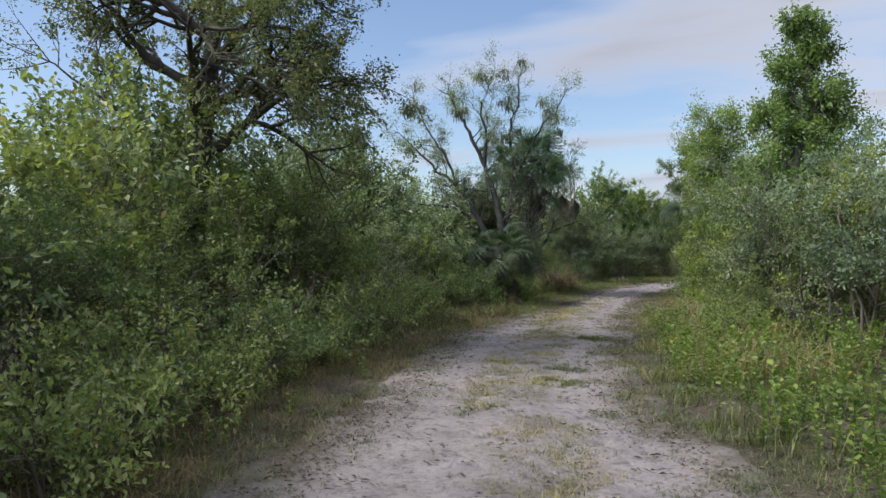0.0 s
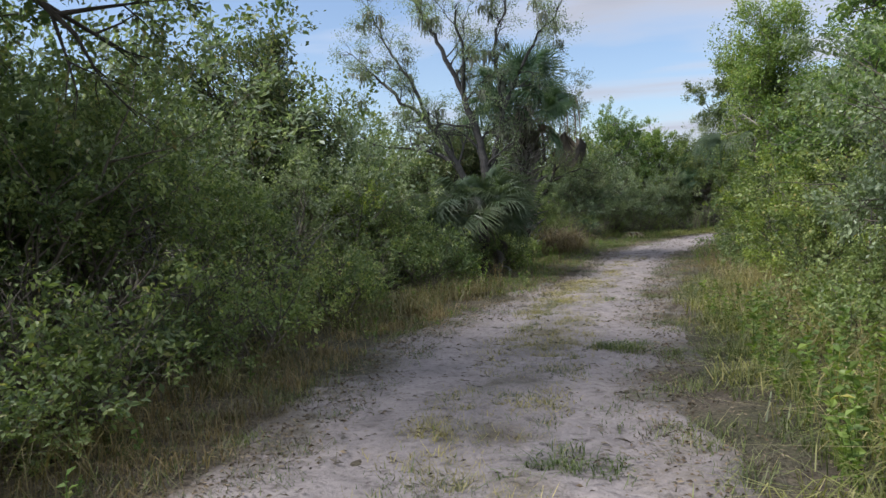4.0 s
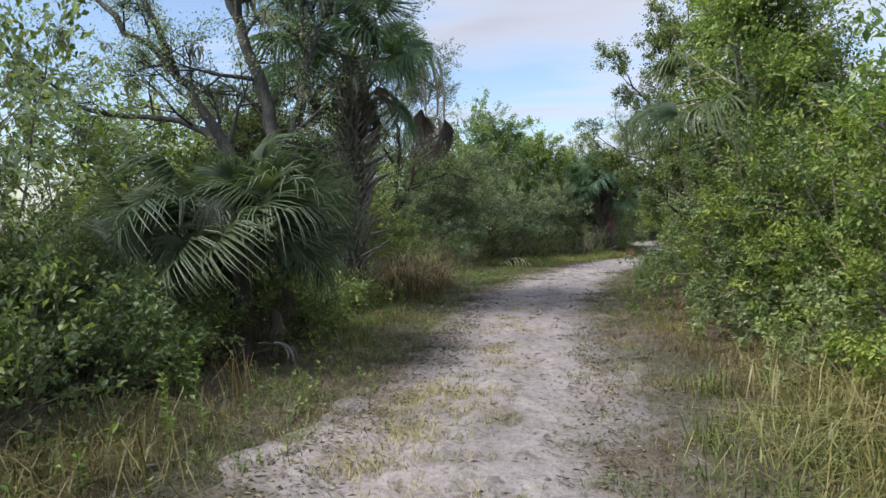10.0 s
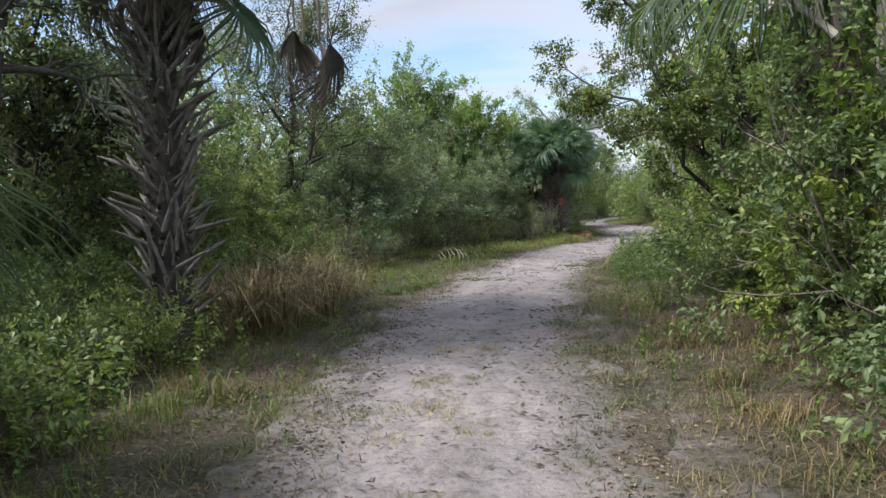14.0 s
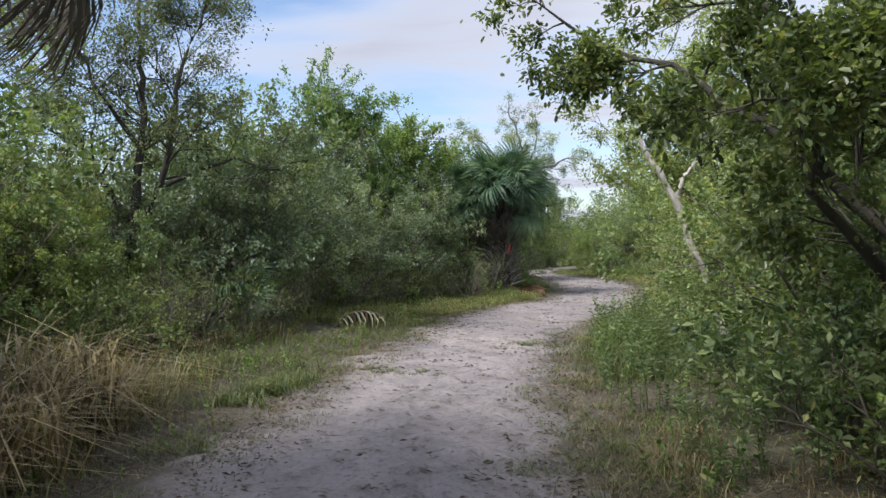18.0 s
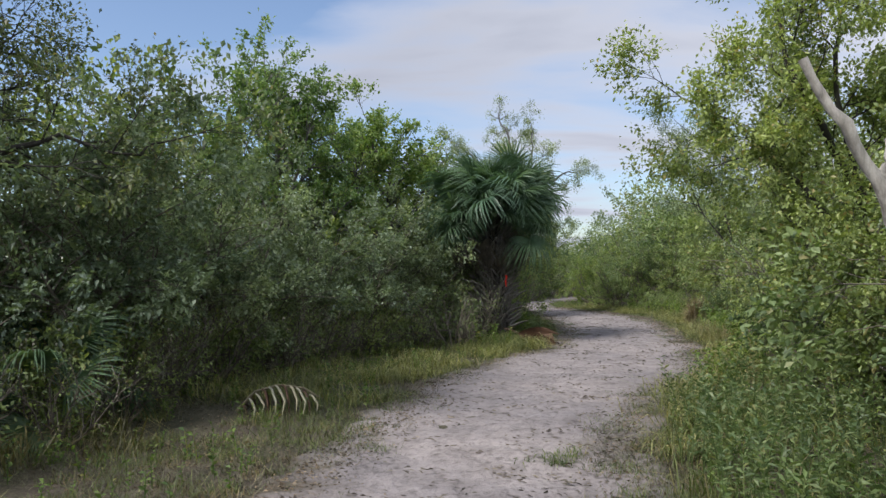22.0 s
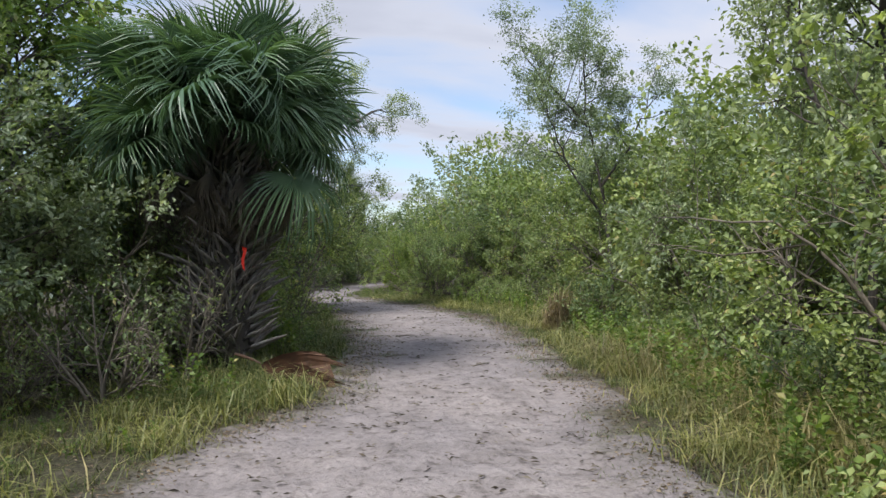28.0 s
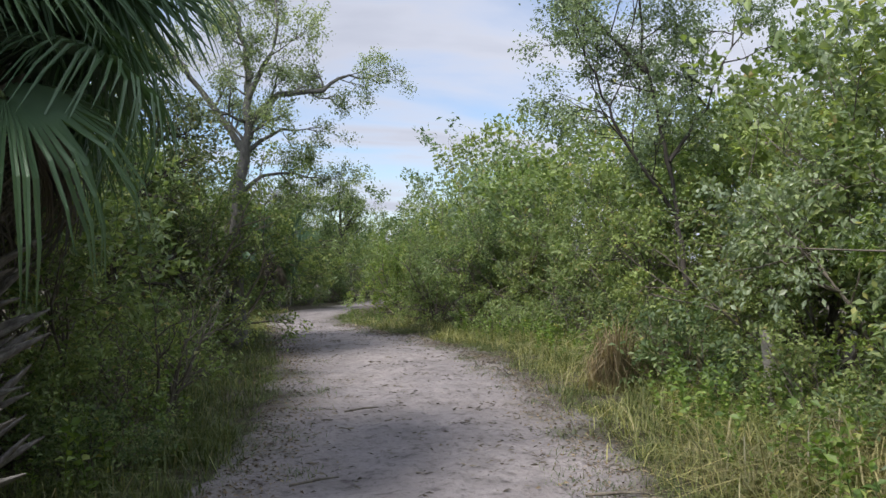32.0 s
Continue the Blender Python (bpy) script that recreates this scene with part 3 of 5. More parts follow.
def moss_mesh(rng, tips, count):
    hang = Pieces()
    for k in rng.integers(0, len(tips), count):
        p = tips[k][0][1]
        m = 16
        top = p + np.c_[0.07 * rng.normal(size=(m, 2)), -0.03 * rng.random(m)]
        drop = rng.uniform(0.12, 0.45) * rng.uniform(0.4, 1.1, m)
        low = top + np.c_[0.05 * rng.normal(size=(m, 2)), -drop]
        side = np.c_[0.012 * rng.normal(size=(m, 2)), np.zeros(m)]
        mid = (top + low) / 2 + np.c_[0.03 * rng.normal(size=(m, 2)), np.zeros(m)]
        i = np.arange(m)[:, None] * 6
        hang.add(np.stack([top - side, top + side, mid + side, mid - side, low + side * 0.2, low - side * 0.2], 1).reshape(-1, 3), np.concatenate([i + [0, 1, 2, 3], i + [3, 2, 4, 5]]))
    return hang.mesh("moss")


def fan_mesh(seed, stalk, radius, segments=34, droop=0.5, arc=5.0, fold=0.2, joined=3, pleat=0.014):
    """A palm frond: a stalk along +x, then a pleated fan of split segments that bend down at their tips."""
    rng = np.random.default_rng(seed)
    p, stem = Pieces(), Pieces()
    s = np.linspace(0, 1, 6)
    st = np.stack([stalk * s, 0 * s, 0.10 * stalk * np.sin(s * 2.0) - 0.05 * stalk * s ** 2], 1)
    stem.add(*tube(st, np.linspace(0.022, 0.011, 6), 4))
    hub = st[-1]
    step = arc / segments
    rows = np.array([0.03, 0.16, 0.30, 0.55, 0.80, 1.0])
    drops, lens = droop * rng.uniform(0.7, 1.3, segments), rng.uniform(0.88, 1.06, segments)
    sway = 0.09 * rng.normal(size=segments)

    def spot(a, u, i, raised):
        i = min(max(i, 0), segments - 1)
        ln = radius * (1 - 0.28 * (abs(a) / (arc / 2)) ** 2) * (lens[i] if u > 0.5 else 1.0)
        b = a + sway[i] * max(0.0, u - 0.3)
        drop = drops[i] if u > 0.5 else droop
        r = ln * u * (1 - 0.25 * drop * u * u)
        z = (0.10 * math.cos(a) + 0.6 * fold * abs(math.sin(a))) * ln * u - 0.75 * drop * ln * u ** 2.6
        return hub + np.array([math.cos(b) * r, math.sin(b) * r, z + raised * pleat * min(1.0, u * 3) * (1.15 - u)])
    v, f = [], []
    ridge = [[None] * joined for _ in range(segments + 1)]
    for i in range(segments + 1):
        for r in range(joined):
            ridge[i][r] = len(v)
            v.append(spot(-arc / 2 + i * step, rows[r], i, 1))
    for i in range(segments):
        a = -arc / 2 + (i + 0.5) * step
        left, mid, right = list(ridge[i]), [], list(ridge[i + 1])
        for r, u in enumerate(rows):
            mid.append(len(v))
            v.append(spot(a, u, i, -1))
            if r >= joined:
                half = 0.5 * step * 0.30 / u * (1.0, 1.1, 0.8, 0.08)[r - 2]
                left.append(len(v))
                v.append(spot(a - half, u, i, 0.5))
                right.append(len(v))
                v.append(spot(a + half, u, i, 0.5))
        for r in range(len(rows) - 1):
            f += [(left[r], mid[r], mid[r + 1], left[r + 1]), (mid[r], right[r], right[r + 1], mid[r + 1])]
    p.add(v, f)
    me = p.mesh("frond")
    STALKS[me.name] = stem.mesh("stalk", True)
    return me


FANS, STALKS = {}, {}


def frond(name, me, parent=None, label=""):
    """One frond: its fan, and the stalk that bears it."""
    ob = part(name, me, None, parent, label)
    part("stalk", STALKS[me.name], None, ob)
    return ob



def fan(kind):
    if kind not in FANS:
        FANS[kind] = {
            "green": lambda: [fan_mesh(i, 0.9 + 0.1 * i, 0.95, 58, droop=0.45 + 0.18 * i, arc=5.4) for i in range(4)],
            "pale": lambda: [fan_mesh(20 + i, 0.8 + 0.12 * i, 0.95, 46, droop=0.6 + 0.2 * i, arc=4.0, fold=0.5, joined=2) for i in range(4)],
            "dead": lambda: [fan_mesh(40 + i, 0.8, 0.85, 26, droop=0.7 + 0.2 * i, arc=1.3, fold=0.9, joined=2) for i in range(3)],
            "brown": lambda: [fan_mesh(60, 0.3, 1.0, 22, droop=0.35, arc=1.5, fold=0.5, joined=5, pleat=0.034)],
            "bleached": lambda: [fan_mesh(62, 0.3, 0.9, 20, droop=1.0, arc=2.2, fold=0.6, joined=2)],
        }[kind]()
        for me in FANS[kind]:
            STALKS[me.name].materials.append({"green": M_PETIOLE, "pale": M_PETIOLE, "dead": M_FAN_DEAD, "brown": M_FAN_BROWN}.get(kind, M_STRAW))
            me.materials.append({"green": M_FAN, "pale": M_FAN_PALE, "dead": M_FAN_DEAD, "brown": M_FAN_BROWN, "bleached": M_BLEACHED}[kind])
    return FANS[kind]


def boot_mesh():
    """The split, clasping base of a cut palm leaf."""
    p = Pieces()
    s = np.linspace(0, 1, 5)
    for side in (-1, 1):
        c = np.stack([0.02 + 0.20 * s ** 1.2, side * 0.05 * (1 - s) ** 0.8, 0.34 * s], 1)
        p.add(*tube(c, np.array([0.024, 0.021, 0.016, 0.013, 0.004]), 4))
    return p.mesh("boot", True)


BOOT = None


def palm(seed, label, trunk, radius, fronds, frond_size, kind, boots=70, dead=8, boot_size=1.0, category="palm tree", name="cabbage_palm", lean=(0, 0), low=-0.7, skirt=1.0, top=0.98):
    """A fan palm: a bole clad in old leaf bases, a round head of fronds, dead ones hanging below it."""
    global BOOT
    rng = np.random.default_rng(seed)
    ob = thing(name, label, category, "palms")
    t = np.linspace(0, 1, 8)
    if trunk > 0.4:
        pts = np.stack([lean[0] * t ** 1.5, lean[1] * t ** 1.5, trunk * t - 0.1], 1)
        part("trunk", quads("trunk", *tube(pts, radius * (1.1 - 0.2 * t), 12), True), M_BARK_DARK, ob)
    if boots and BOOT is None:
        BOOT = boot_mesh()
        BOOT.materials.append(M_BOOT)
    for k in range(boots):
        f = 0.12 + 0.88 * k / boots
        a = k * 2.3999 + rng.uniform(-0.2, 0.2)
        x, y = lean[0] * f ** 1.5, lean[1] * f ** 1.5
        b = part("boot", BOOT, None, ob)
        sz = boot_size * rng.uniform(0.8, 1.3)
        b.matrix_basis = pose(x + radius * 0.85 * math.cos(a), y + radius * 0.85 * math.sin(a), trunk * f - 0.2, rng.uniform(-28, 28), rng.uniform(-5, 38), math.degrees(a)) @ Matrix.Diagonal((sz, sz, sz, 1))
    meshes, old = fan(kind), fan("dead")
    for k in range(fronds):
        g = (k + 0.5) / fronds
        up = math.asin(max(-1, min(1, top - g * (top - low))))
        a = k * 2.39996 + rng.uniform(-0.25, 0.25)
        sz = frond_size * rng.uniform(0.72, 1.15)
        fr = frond("frond", meshes[rng.integers(len(meshes))], ob)
        fr.matrix_basis = (pose(lean[0], lean[1], trunk, 0, 0, math.degrees(a)) @ pose(0.05, 0, 0, 0, -math.degrees(up) * 0.9 + rng.uniform(-24, 24), 0)
                           @ pose(0, 0, 0, rng.uniform(-55, 55), 0, 0) @ Matrix.Diagonal((sz, sz, sz, 1)))
    for k in range(dead):
        a = k * 2.39996 + 1.0
        sz = frond_size * rng.uniform(0.8, 1.1) * skirt
        fr = frond("dead_frond", old[rng.integers(len(old))], ob, "grey-brown withered hanging frond")
        fr.matrix_basis = (pose(lean[0], lean[1], trunk - 0.05, 0, 0, math.degrees(a)) @ pose(radius * 0.6, 0, 0, 0, rng.uniform(48, 84), 0)
                           @ pose(0, 0, 0, rng.uniform(-40, 40), 0, 0) @ Matrix.Diagonal((sz, sz, sz, 1)))
    return ob


LOW_PLAN = [(5, 0.6, 0.7, 0.15, 0.02), (3, 0.6, 0.8, 0.2, 0.0), (0, 0, 0, 0.2, 0.0)]
BACK_PLAN = [(5, 0.62, 0.6, 0.12, 0.05), (4, 0.6, 0.75, 0.16, 0.02), (0, 0, 0, 0.2, 0.0)]
FRONT_PLAN = [(7, 0.46, 0.8, 0.15, 0.04), (4, 0.5, 0.85, 0.2, 0.02), (0, 0, 0, 0.2, 0.0)]
TALL_PLAN = [(8, 0.40, 0.85, 0.15, 0.05), (4, 0.5, 0.85, 0.2, 0.02), (0, 0, 0, 0.2, 0.0)]
PROTO = {
    "green": lambda: [shrub(s, 2.2, 1.4, 8, M_LEAF, "dense green broad-leaved shrub beside the path", per=64, size=0.052, width=0.27, plan=FRONT_PLAN, scatter=0.055) for s in (1, 2, 3)],
    "bright": lambda: [shrub(s, 2.0, 1.3, 8, M_LEAF_BRIGHT, "yellow-green leafy shrub in sunlight beside the path", per=64, size=0.052, width=0.27, plan=FRONT_PLAN, scatter=0.055, full=True) for s in (4, 5)],
    "grey": lambda: [shrub(s, 2.3, 1.4, 8, M_LEAF_GREY, "silvery grey-green shrub with upright leaves", per=53, size=0.064, width=0.26, plan=FRONT_PLAN, scatter=0.055) for s in (6, 7)],
    "olive": lambda: [shrub(s, 2.1, 1.4, 8, M_LEAF_OLIVE, "olive twiggy shrub with narrow leaves", per=51, size=0.06, width=0.28, plan=FRONT_PLAN, scatter=0.055) for s in (8, 9)],
    "tall_green": lambda: [shrub(s, 2.8, 1.3, 8, M_LEAF, "tall dense green shrub beside the path", per=64, size=0.055, width=0.27, plan=TALL_PLAN, scatter=0.065, low=0.3) for s in (21,)],
    "tall_grey": lambda: [shrub(s, 2.8, 1.3, 8, M_LEAF_GREY, "tall grey-green shrub with upright leaves", per=53, size=0.066, width=0.26, plan=TALL_PLAN, scatter=0.065, low=0.5) for s in (22, 23)],
    "tall_olive": lambda: [shrub(s, 2.8, 1.3, 8, M_LEAF_OLIVE, "tall olive-green shrub in sunlight beside the path", per=64, size=0.055, width=0.3, plan=TALL_PLAN, scatter=0.065) for s in (24, 25)],
    "tall_bright": lambda: [shrub(s, 2.6, 1.2, 8, M_LEAF_BRIGHT, "tall yellow-green shrub in sunlight", per=64, size=0.055, width=0.24, plan=TALL_PLAN, scatter=0.065, full=True) for s in (26,)],
    "low": lambda: [shrub(s, 0.9, 0.9, 8, M_LEAF, "low dense green bush at the path edge", per=25, size=0.066, width=0.24, plan=LOW_PLAN, scatter=0.07) for s in (12, 13)],
    "low_olive": lambda: [shrub(s, 0.9, 0.9, 8, M_LEAF_OLIVE, "low olive-brown bush at the path edge", per=23, size=0.06, width=0.27, plan=LOW_PLAN, scatter=0.07) for s in (14, 15)],
    "twiggy": lambda: [shrub(s, 1.4, 1.1, 8, M_LEAF_OLIVE, "thin brown brushwood with few leaves", per=4, size=0.05, width=0.25, plan=FRONT_PLAN) for s in (10, 11)],
    "bare": lambda: [shrub(s, 1.9, 1.3, 6, M_LEAF_OLIVE, "leafless grey twiggy shrub among the green", per=2, size=0.05, width=0.25, plan=FRONT_PLAN, bark=M_BARK) for s in (31, 32)],
    "back_green": lambda: [shrub(s, 2.4, 1.7, 6, M_LEAF, "tall green shrub in the thicket behind", per=39, size=0.095, width=0.27, plan=BACK_PLAN, scatter=0.10, low=0.3) for s in (16, 17)],
    "back_grey": lambda: [shrub(s, 2.4, 1.7, 6, M_LEAF_GREY, "tall grey-green shrub in the thicket behind", per=39, size=0.092, width=0.23, plan=BACK_PLAN, scatter=0.10, low=0.3) for s in (18,)],
    "back_olive": lambda: [shrub(s, 2.3, 1.7, 6, M_LEAF_OLIVE, "tall olive shrub in the thicket behind", per=39, size=0.092, width=0.3, plan=BACK_PLAN, scatter=0.10, low=0.3) for s in (19,)],
}
STOCK, PLACED = {}, set()


def plant(kind, x, y, size=1.0, tall=1.0, turn=None, label=""):
    if kind not in STOCK:
        STOCK[kind] = PROTO[kind]()
    k = PICK.integers(len(STOCK[kind]))
    ob = STOCK[kind][k]
    turn = PICK.uniform(0, 360) if turn is None else turn
    if (kind, k) not in PLACED:
        PLACED.add((kind, k))
        ob.matrix_basis = pose(x, y, height(x, y), 0, 0, turn)
    else:
        ob = copy_thing(ob, set_at(x, y, height(x, y), turn, size, tall))
    if label:
        ob["label"] = label
    return ob


PICK = np.random.default_rng(77)


def row(kinds, side, y0, y1, off, step, size, jitter=0.4, tall=1.0):
    """A row of shrubs along the road, off metres from its edge."""
    y = y0
    sign = -1 if side is WEST else 1
    while y < y1:
        x = edge_at(side, y) + sign * (off + PICK.uniform(-jitter, jitter))
        plant(kinds[PICK.integers(len(kinds))], x, y + PICK.uniform(-0.3, 0.3), PICK.uniform(*size), tall * PICK.uniform(0.85, 1.15))
        y += step * PICK.uniform(0.8, 1.2)


# west side, from the start to the first bend
row(["olive", "green", "tall_green"], WEST, 1.2, 8, 3.0, 1.5, (0.8, 1.0))
row(["tall_green", "green", "tall_olive", "grey", "green"], WEST, 8, 18, 3.0, 1.35, (0.85, 1.1))
# unseen tall row beside and behind the start, added to shade the near left
row(["tall_green"], WEST, -7, 2, 2.6, 1.5, (1.1, 1.3))
row(["bare"], WEST, 5, 17.5, 2.8, 3.2, (0.9, 1.15))
row(["olive", "green"], WEST, -4, 7, 5.0, 2.2, (1.1, 1.3))
row(["back_green", "back_grey"], WEST, 7, 20, 4.8, 1.9, (1.2, 1.45))
row(["low", "low_olive"], WEST, 2, 15, 1.35, 0.9, (0.7, 1.0))
row(["twiggy"], WEST, 4, 16, 2.2, 1.5, (0.7, 1.0))
row(["low"], WEST, 16, 24.5, 2.2, 1.0, (0.7, 1.1))
row(["green", "bright"], WEST, 17.5, 22, 3.4, 1.5, (0.7, 0.85))
row(["back_grey", "back_green", "back_olive"], WEST, 12, 28, 7.8, 2.4, (1.4, 1.6))
row(["back_grey", "back_green", "back_olive"], WEST, 28, 42, 7.8, 2.4, (1.1, 1.3))
row(["low"], WEST, 24, 31, 3.0, 1.1, (0.8, 1.2))
row(["low", "low_olive"], WEST, 23.2, 27.4, 2.0, 0.8, (0.6, 0.9))
row(["green", "olive"], WEST, 23.5, 30, 4.2, 1.6, (0.6, 0.8))
row(["tall_green", "tall_olive", "tall_green"], WEST, 28, 34.6, 4.6, 1.3, (0.85, 1.0))
row(["green", "olive"], WEST, 32, 36, 4.2, 1.3, (0.7, 0.9))
# west side, second part
row(["tall_grey"], WEST, 36, 43.6, 3.9, 1.0, (1.0, 1.2))
row(["back_green", "back_grey"], WEST, 34, 47, 6.0, 1.7, (1.25, 1.5))
row(["twiggy"], WEST, 33, 44, 2.9, 0.7, (0.7, 1.0))
row(["low_olive"], WEST, 31, 44, 3.4, 1.0, (0.8, 1.1))
row(["low", "low_olive"], WEST, 47, 66, 1.6, 1.3, (0.8, 1.2))
row(["back_green", "back_olive"], WEST, 47, 66, 2.9, 1.6, (0.85, 1.1))
row(["back_green", "back_grey"], WEST, 48, 66, 5.4, 2.3, (1.1, 1.3))
row(["low"], WEST, 65, 78, 1.4, 1.5, (0.9, 1.3))
row(["back_green", "back_olive"], WEST, 65, 82, 2.6, 1.8, (0.95, 1.15))
row(["back_green", "back_grey"], WEST, 66, 84, 5.5, 2.5, (1.2, 1.5))
# east side
row(["tall_olive", "tall_grey", "tall_olive"], EAST, 12.2, 20, 3.4, 1.4, (0.9, 1.1))
row(["olive", "bright", "olive"], EAST, 14.5, 20.5, 2.5, 1.5, (0.6, 0.8))
row(["bare"], EAST, 13, 19.5, 3.0, 3.2, (0.8, 1.1))
row(["olive", "grey"], EAST, 1, 13, 5.2, 1.7, (0.9, 1.1))
row(["low_olive"], EAST, 13.5, 21, 2.0, 1.4, (0.7, 1.0))
row(["back_olive", "back_grey"], EAST, -4, 26, 6.6, 2.0, (1.1, 1.4))
row(["bright", "green", "bright", "olive"], EAST, 19, 25, 2.5, 1.2, (0.75, 0.95))
row(["low"], EAST, 21, 30, 2.3, 1.1, (0.8, 1.2))
row(["green", "olive"], EAST, 25.6, 29.2, 3.1, 1.1, (0.85, 1.05))
row(["tall_olive", "olive"], EAST, 31, 38, 3.1, 1.5, (0.9, 1.1))
row(["low_olive", "low"], EAST, 34, 40, 2.2, 1.2, (0.9, 1.2))
row(["back_grey", "back_green"], EAST, 26, 46, 5.6, 1.9, (1.2, 1.5))
row(["tall_olive", "tall_grey", "tall_bright", "tall_green"], EAST, 38, 48, 3.1, 1.4, (0.95, 1.2))
row(["low_olive", "low"], EAST, 40, 56, 2.0, 1.5, (0.7, 1.1))
row(["tall_green", "tall_grey", "tall_olive"], EAST, 48, 58, 3.0, 1.6, (0.95, 1.15))
row(["back_olive", "back_grey", "back_olive"], EAST, 44, 66, 5.2, 2.0, (1.4, 1.7))
row(["tall_olive", "tall_bright"], EAST, 57, 66, 2.0, 1.6, (0.8, 1.0))
row(["back_green", "back_olive"], EAST, 66, 82, 2.4, 2.0, (1.1, 1.4))
for x, y, kind, size in ((-8.8, 7.0, "back_grey", 1.35), (-8.0, 8.4, "back_olive", 1.35), (-8.8, 10.5, "back_green", 1.5), (-6.6, 10.6, "tall_green", 1.0), (-9.5, 13, "back_grey", 1.5)):
    plant(kind, x, y, size)
for x, y, kind, size in ((-6.7, 18.7, "green", 0.9), (-7.3, 17.5, "green", 0.95), (-6.1, 19.5, "low", 1.1), (-7.4, 19.6, "tall_green", 0.85), (1.0, 22.6, "tall_green", 0.95), (1.2, 21.5, "tall_bright", 0.9), (0.95, 24.0, "green", 0.95), (1.1, 25.1, "tall_bright", 0.9), (1.6, 23.2, "tall_bright", 1.1), (2.3, 26.0, "tall_green", 0.9), (2.0, 28.4, "tall_green", 1.0), (2.4, 30.4, "tall_olive", 1.0), (2.7, 31.6, "tall_green", 1.0), (3.4, 33.9, "tall_olive", 0.9), (3.3, 35.2, "olive", 1.0), (4.4, 37.3, "tall_olive", 1.0), (4.8, 38.9, "tall_green", 0.9), (5.5, 39.9, "tall_olive", 1.0)):
    plant(kind, x, y, size)
# brushwood round the foot of the stout palm
for x, y, kind, size in ((1.5, 54.4, "tall_green", 1.3), (0.9, 55.6, "tall_green", 1.4), (-2.3, 44.9, "tall_grey", 1.1), (-2.1, 46.0, "tall_grey", 1.15), (1.9, 23.4, "tall_bright", 1.35), (2.3, 25.0, "tall_bright", 1.5), (1.7, 21.2, "bright", 1.2), (-0.2, 44.4, "twiggy", 0.9), (-0.7, 43.6, "twiggy", 1.0), (-1.2, 45.3, "low_olive", 1.2), (1.1, 46.6, "low", 0.55), (0.9, 47.6, "low_olive", 0.8), (-0.3, 46.6, "twiggy", 1.1), (1.2, 48.6, "twiggy", 1.1), (0.4, 48.0, "back_green", 0.9), (-0.9, 47.5, "back_grey", 1.1)):
    plant(kind, x, y, size)

OAK_PLAN = [(5, 0.62, 0.7, 0.14, 0.03), (5, 0.6, 0.75, 0.2, 0.0), (4, 0.55, 0.8, 0.2, 0.0), (0, 0, 0, 0.2, 0)]
BOUGH_PLAN = [(5, 0.6, 0.7, 0.16, 0.02), (4, 0.58, 0.75, 0.2, 0.0), (0, 0, 0, 0.2, 0)]
TREE_PLAN = [(7, 0.55, 0.75, 0.12, 0.05), (6, 0.6, 0.75, 0.16, 0.03), (0, 0, 0, 0.2, 0)]


def put(ob, x, y, turn=0.0):
    ob.matrix_basis = pose(x, y, height(x, y), 0, 0, turn)
    return ob


big_oak = put(tree(101, "oak_tree", "large dark-trunked oak with spreading crooked limbs", 9, 6.2, 0.2, M_LEAF_OAK, M_BARK_DARK, OAK_PLAN, 12, 40, 0.066, 0.26, (0.5, 0.2), 1.35, 0.5, reach=1.85, rise=0.25, scatter=0.085,
         extra=((0.72, (1, 0.1, 0.35), 1.35), (0.6, (-1, 0.2, 0.3), 2.0))), -7.5, 9.7)
# two copies outside the view, added only to cast shade on the start
copy_thing(big_oak, set_at(-7.4, -1.4, 0, 130, 0.98))["label"] = "large unseen oak added to shade the start of the path"
copy_thing(big_oak, set_at(-9.0, 2.4, 0, 210, 0.98))["label"] = "large unseen oak added to shade the thicket by the path"
put(limbed_tree(102, "dead_tree", "half-dead grey tree with bare forking limbs and hanging moss", [
    ([(0, 0, -0.1), (0.1, 0, 1.6), (-0.02, 0.05, 3.2), (-0.5, 0.1, 4.5), (-1.0, 0, 5.7), (-1.7, 0.2, 6.9)], 0.19, 0.03),
    ([(0.06, 0.05, 1.2), (0.3, 0.2, 2.8), (0.55, 0.25, 4.2), (0.4, 0.1, 5.6), (0.75, 0.1, 7.0)], 0.13, 0.025),
    ([(0.0, 0, 1.3), (-0.6, -0.2, 2.6), (-1.3, -0.3, 3.7), (-2.3, -0.2, 4.6), (-3.3, 0, 5.5)], 0.12, 0.022),
    ([(-0.6, -0.2, 2.6), (-1.3, 0.2, 3.0), (-2.3, 0.5, 3.25), (-3.1, 0.2, 3.3), (-3.9, 0, 4.0)], 0.075, 0.018),
    ([(0.52, 0.25, 4.0), (1.1, 0.3, 5.2), (1.7, 0.1, 6.1), (2.2, 0.0, 6.4)], 0.07, 0.018),
    ([(-0.5, 0.1, 4.5), (-0.3, -0.4, 5.5), (-0.4, -0.7, 6.4), (0.0, -0.8, 7.3)], 0.06, 0.016),
    ([(-1.3, -0.3, 3.7), (-1.7, -0.5, 4.8), (-2.4, -0.4, 5.8), (-2.9, -0.3, 6.7)], 0.06, 0.016),
], M_LEAF_GREY, M_BARK_OLD, BOUGH_PLAN, 26, 0.048, 0.26, scatter=0.10, moss=80, reach=1.0, every=0.3), -6.0, 24.0)
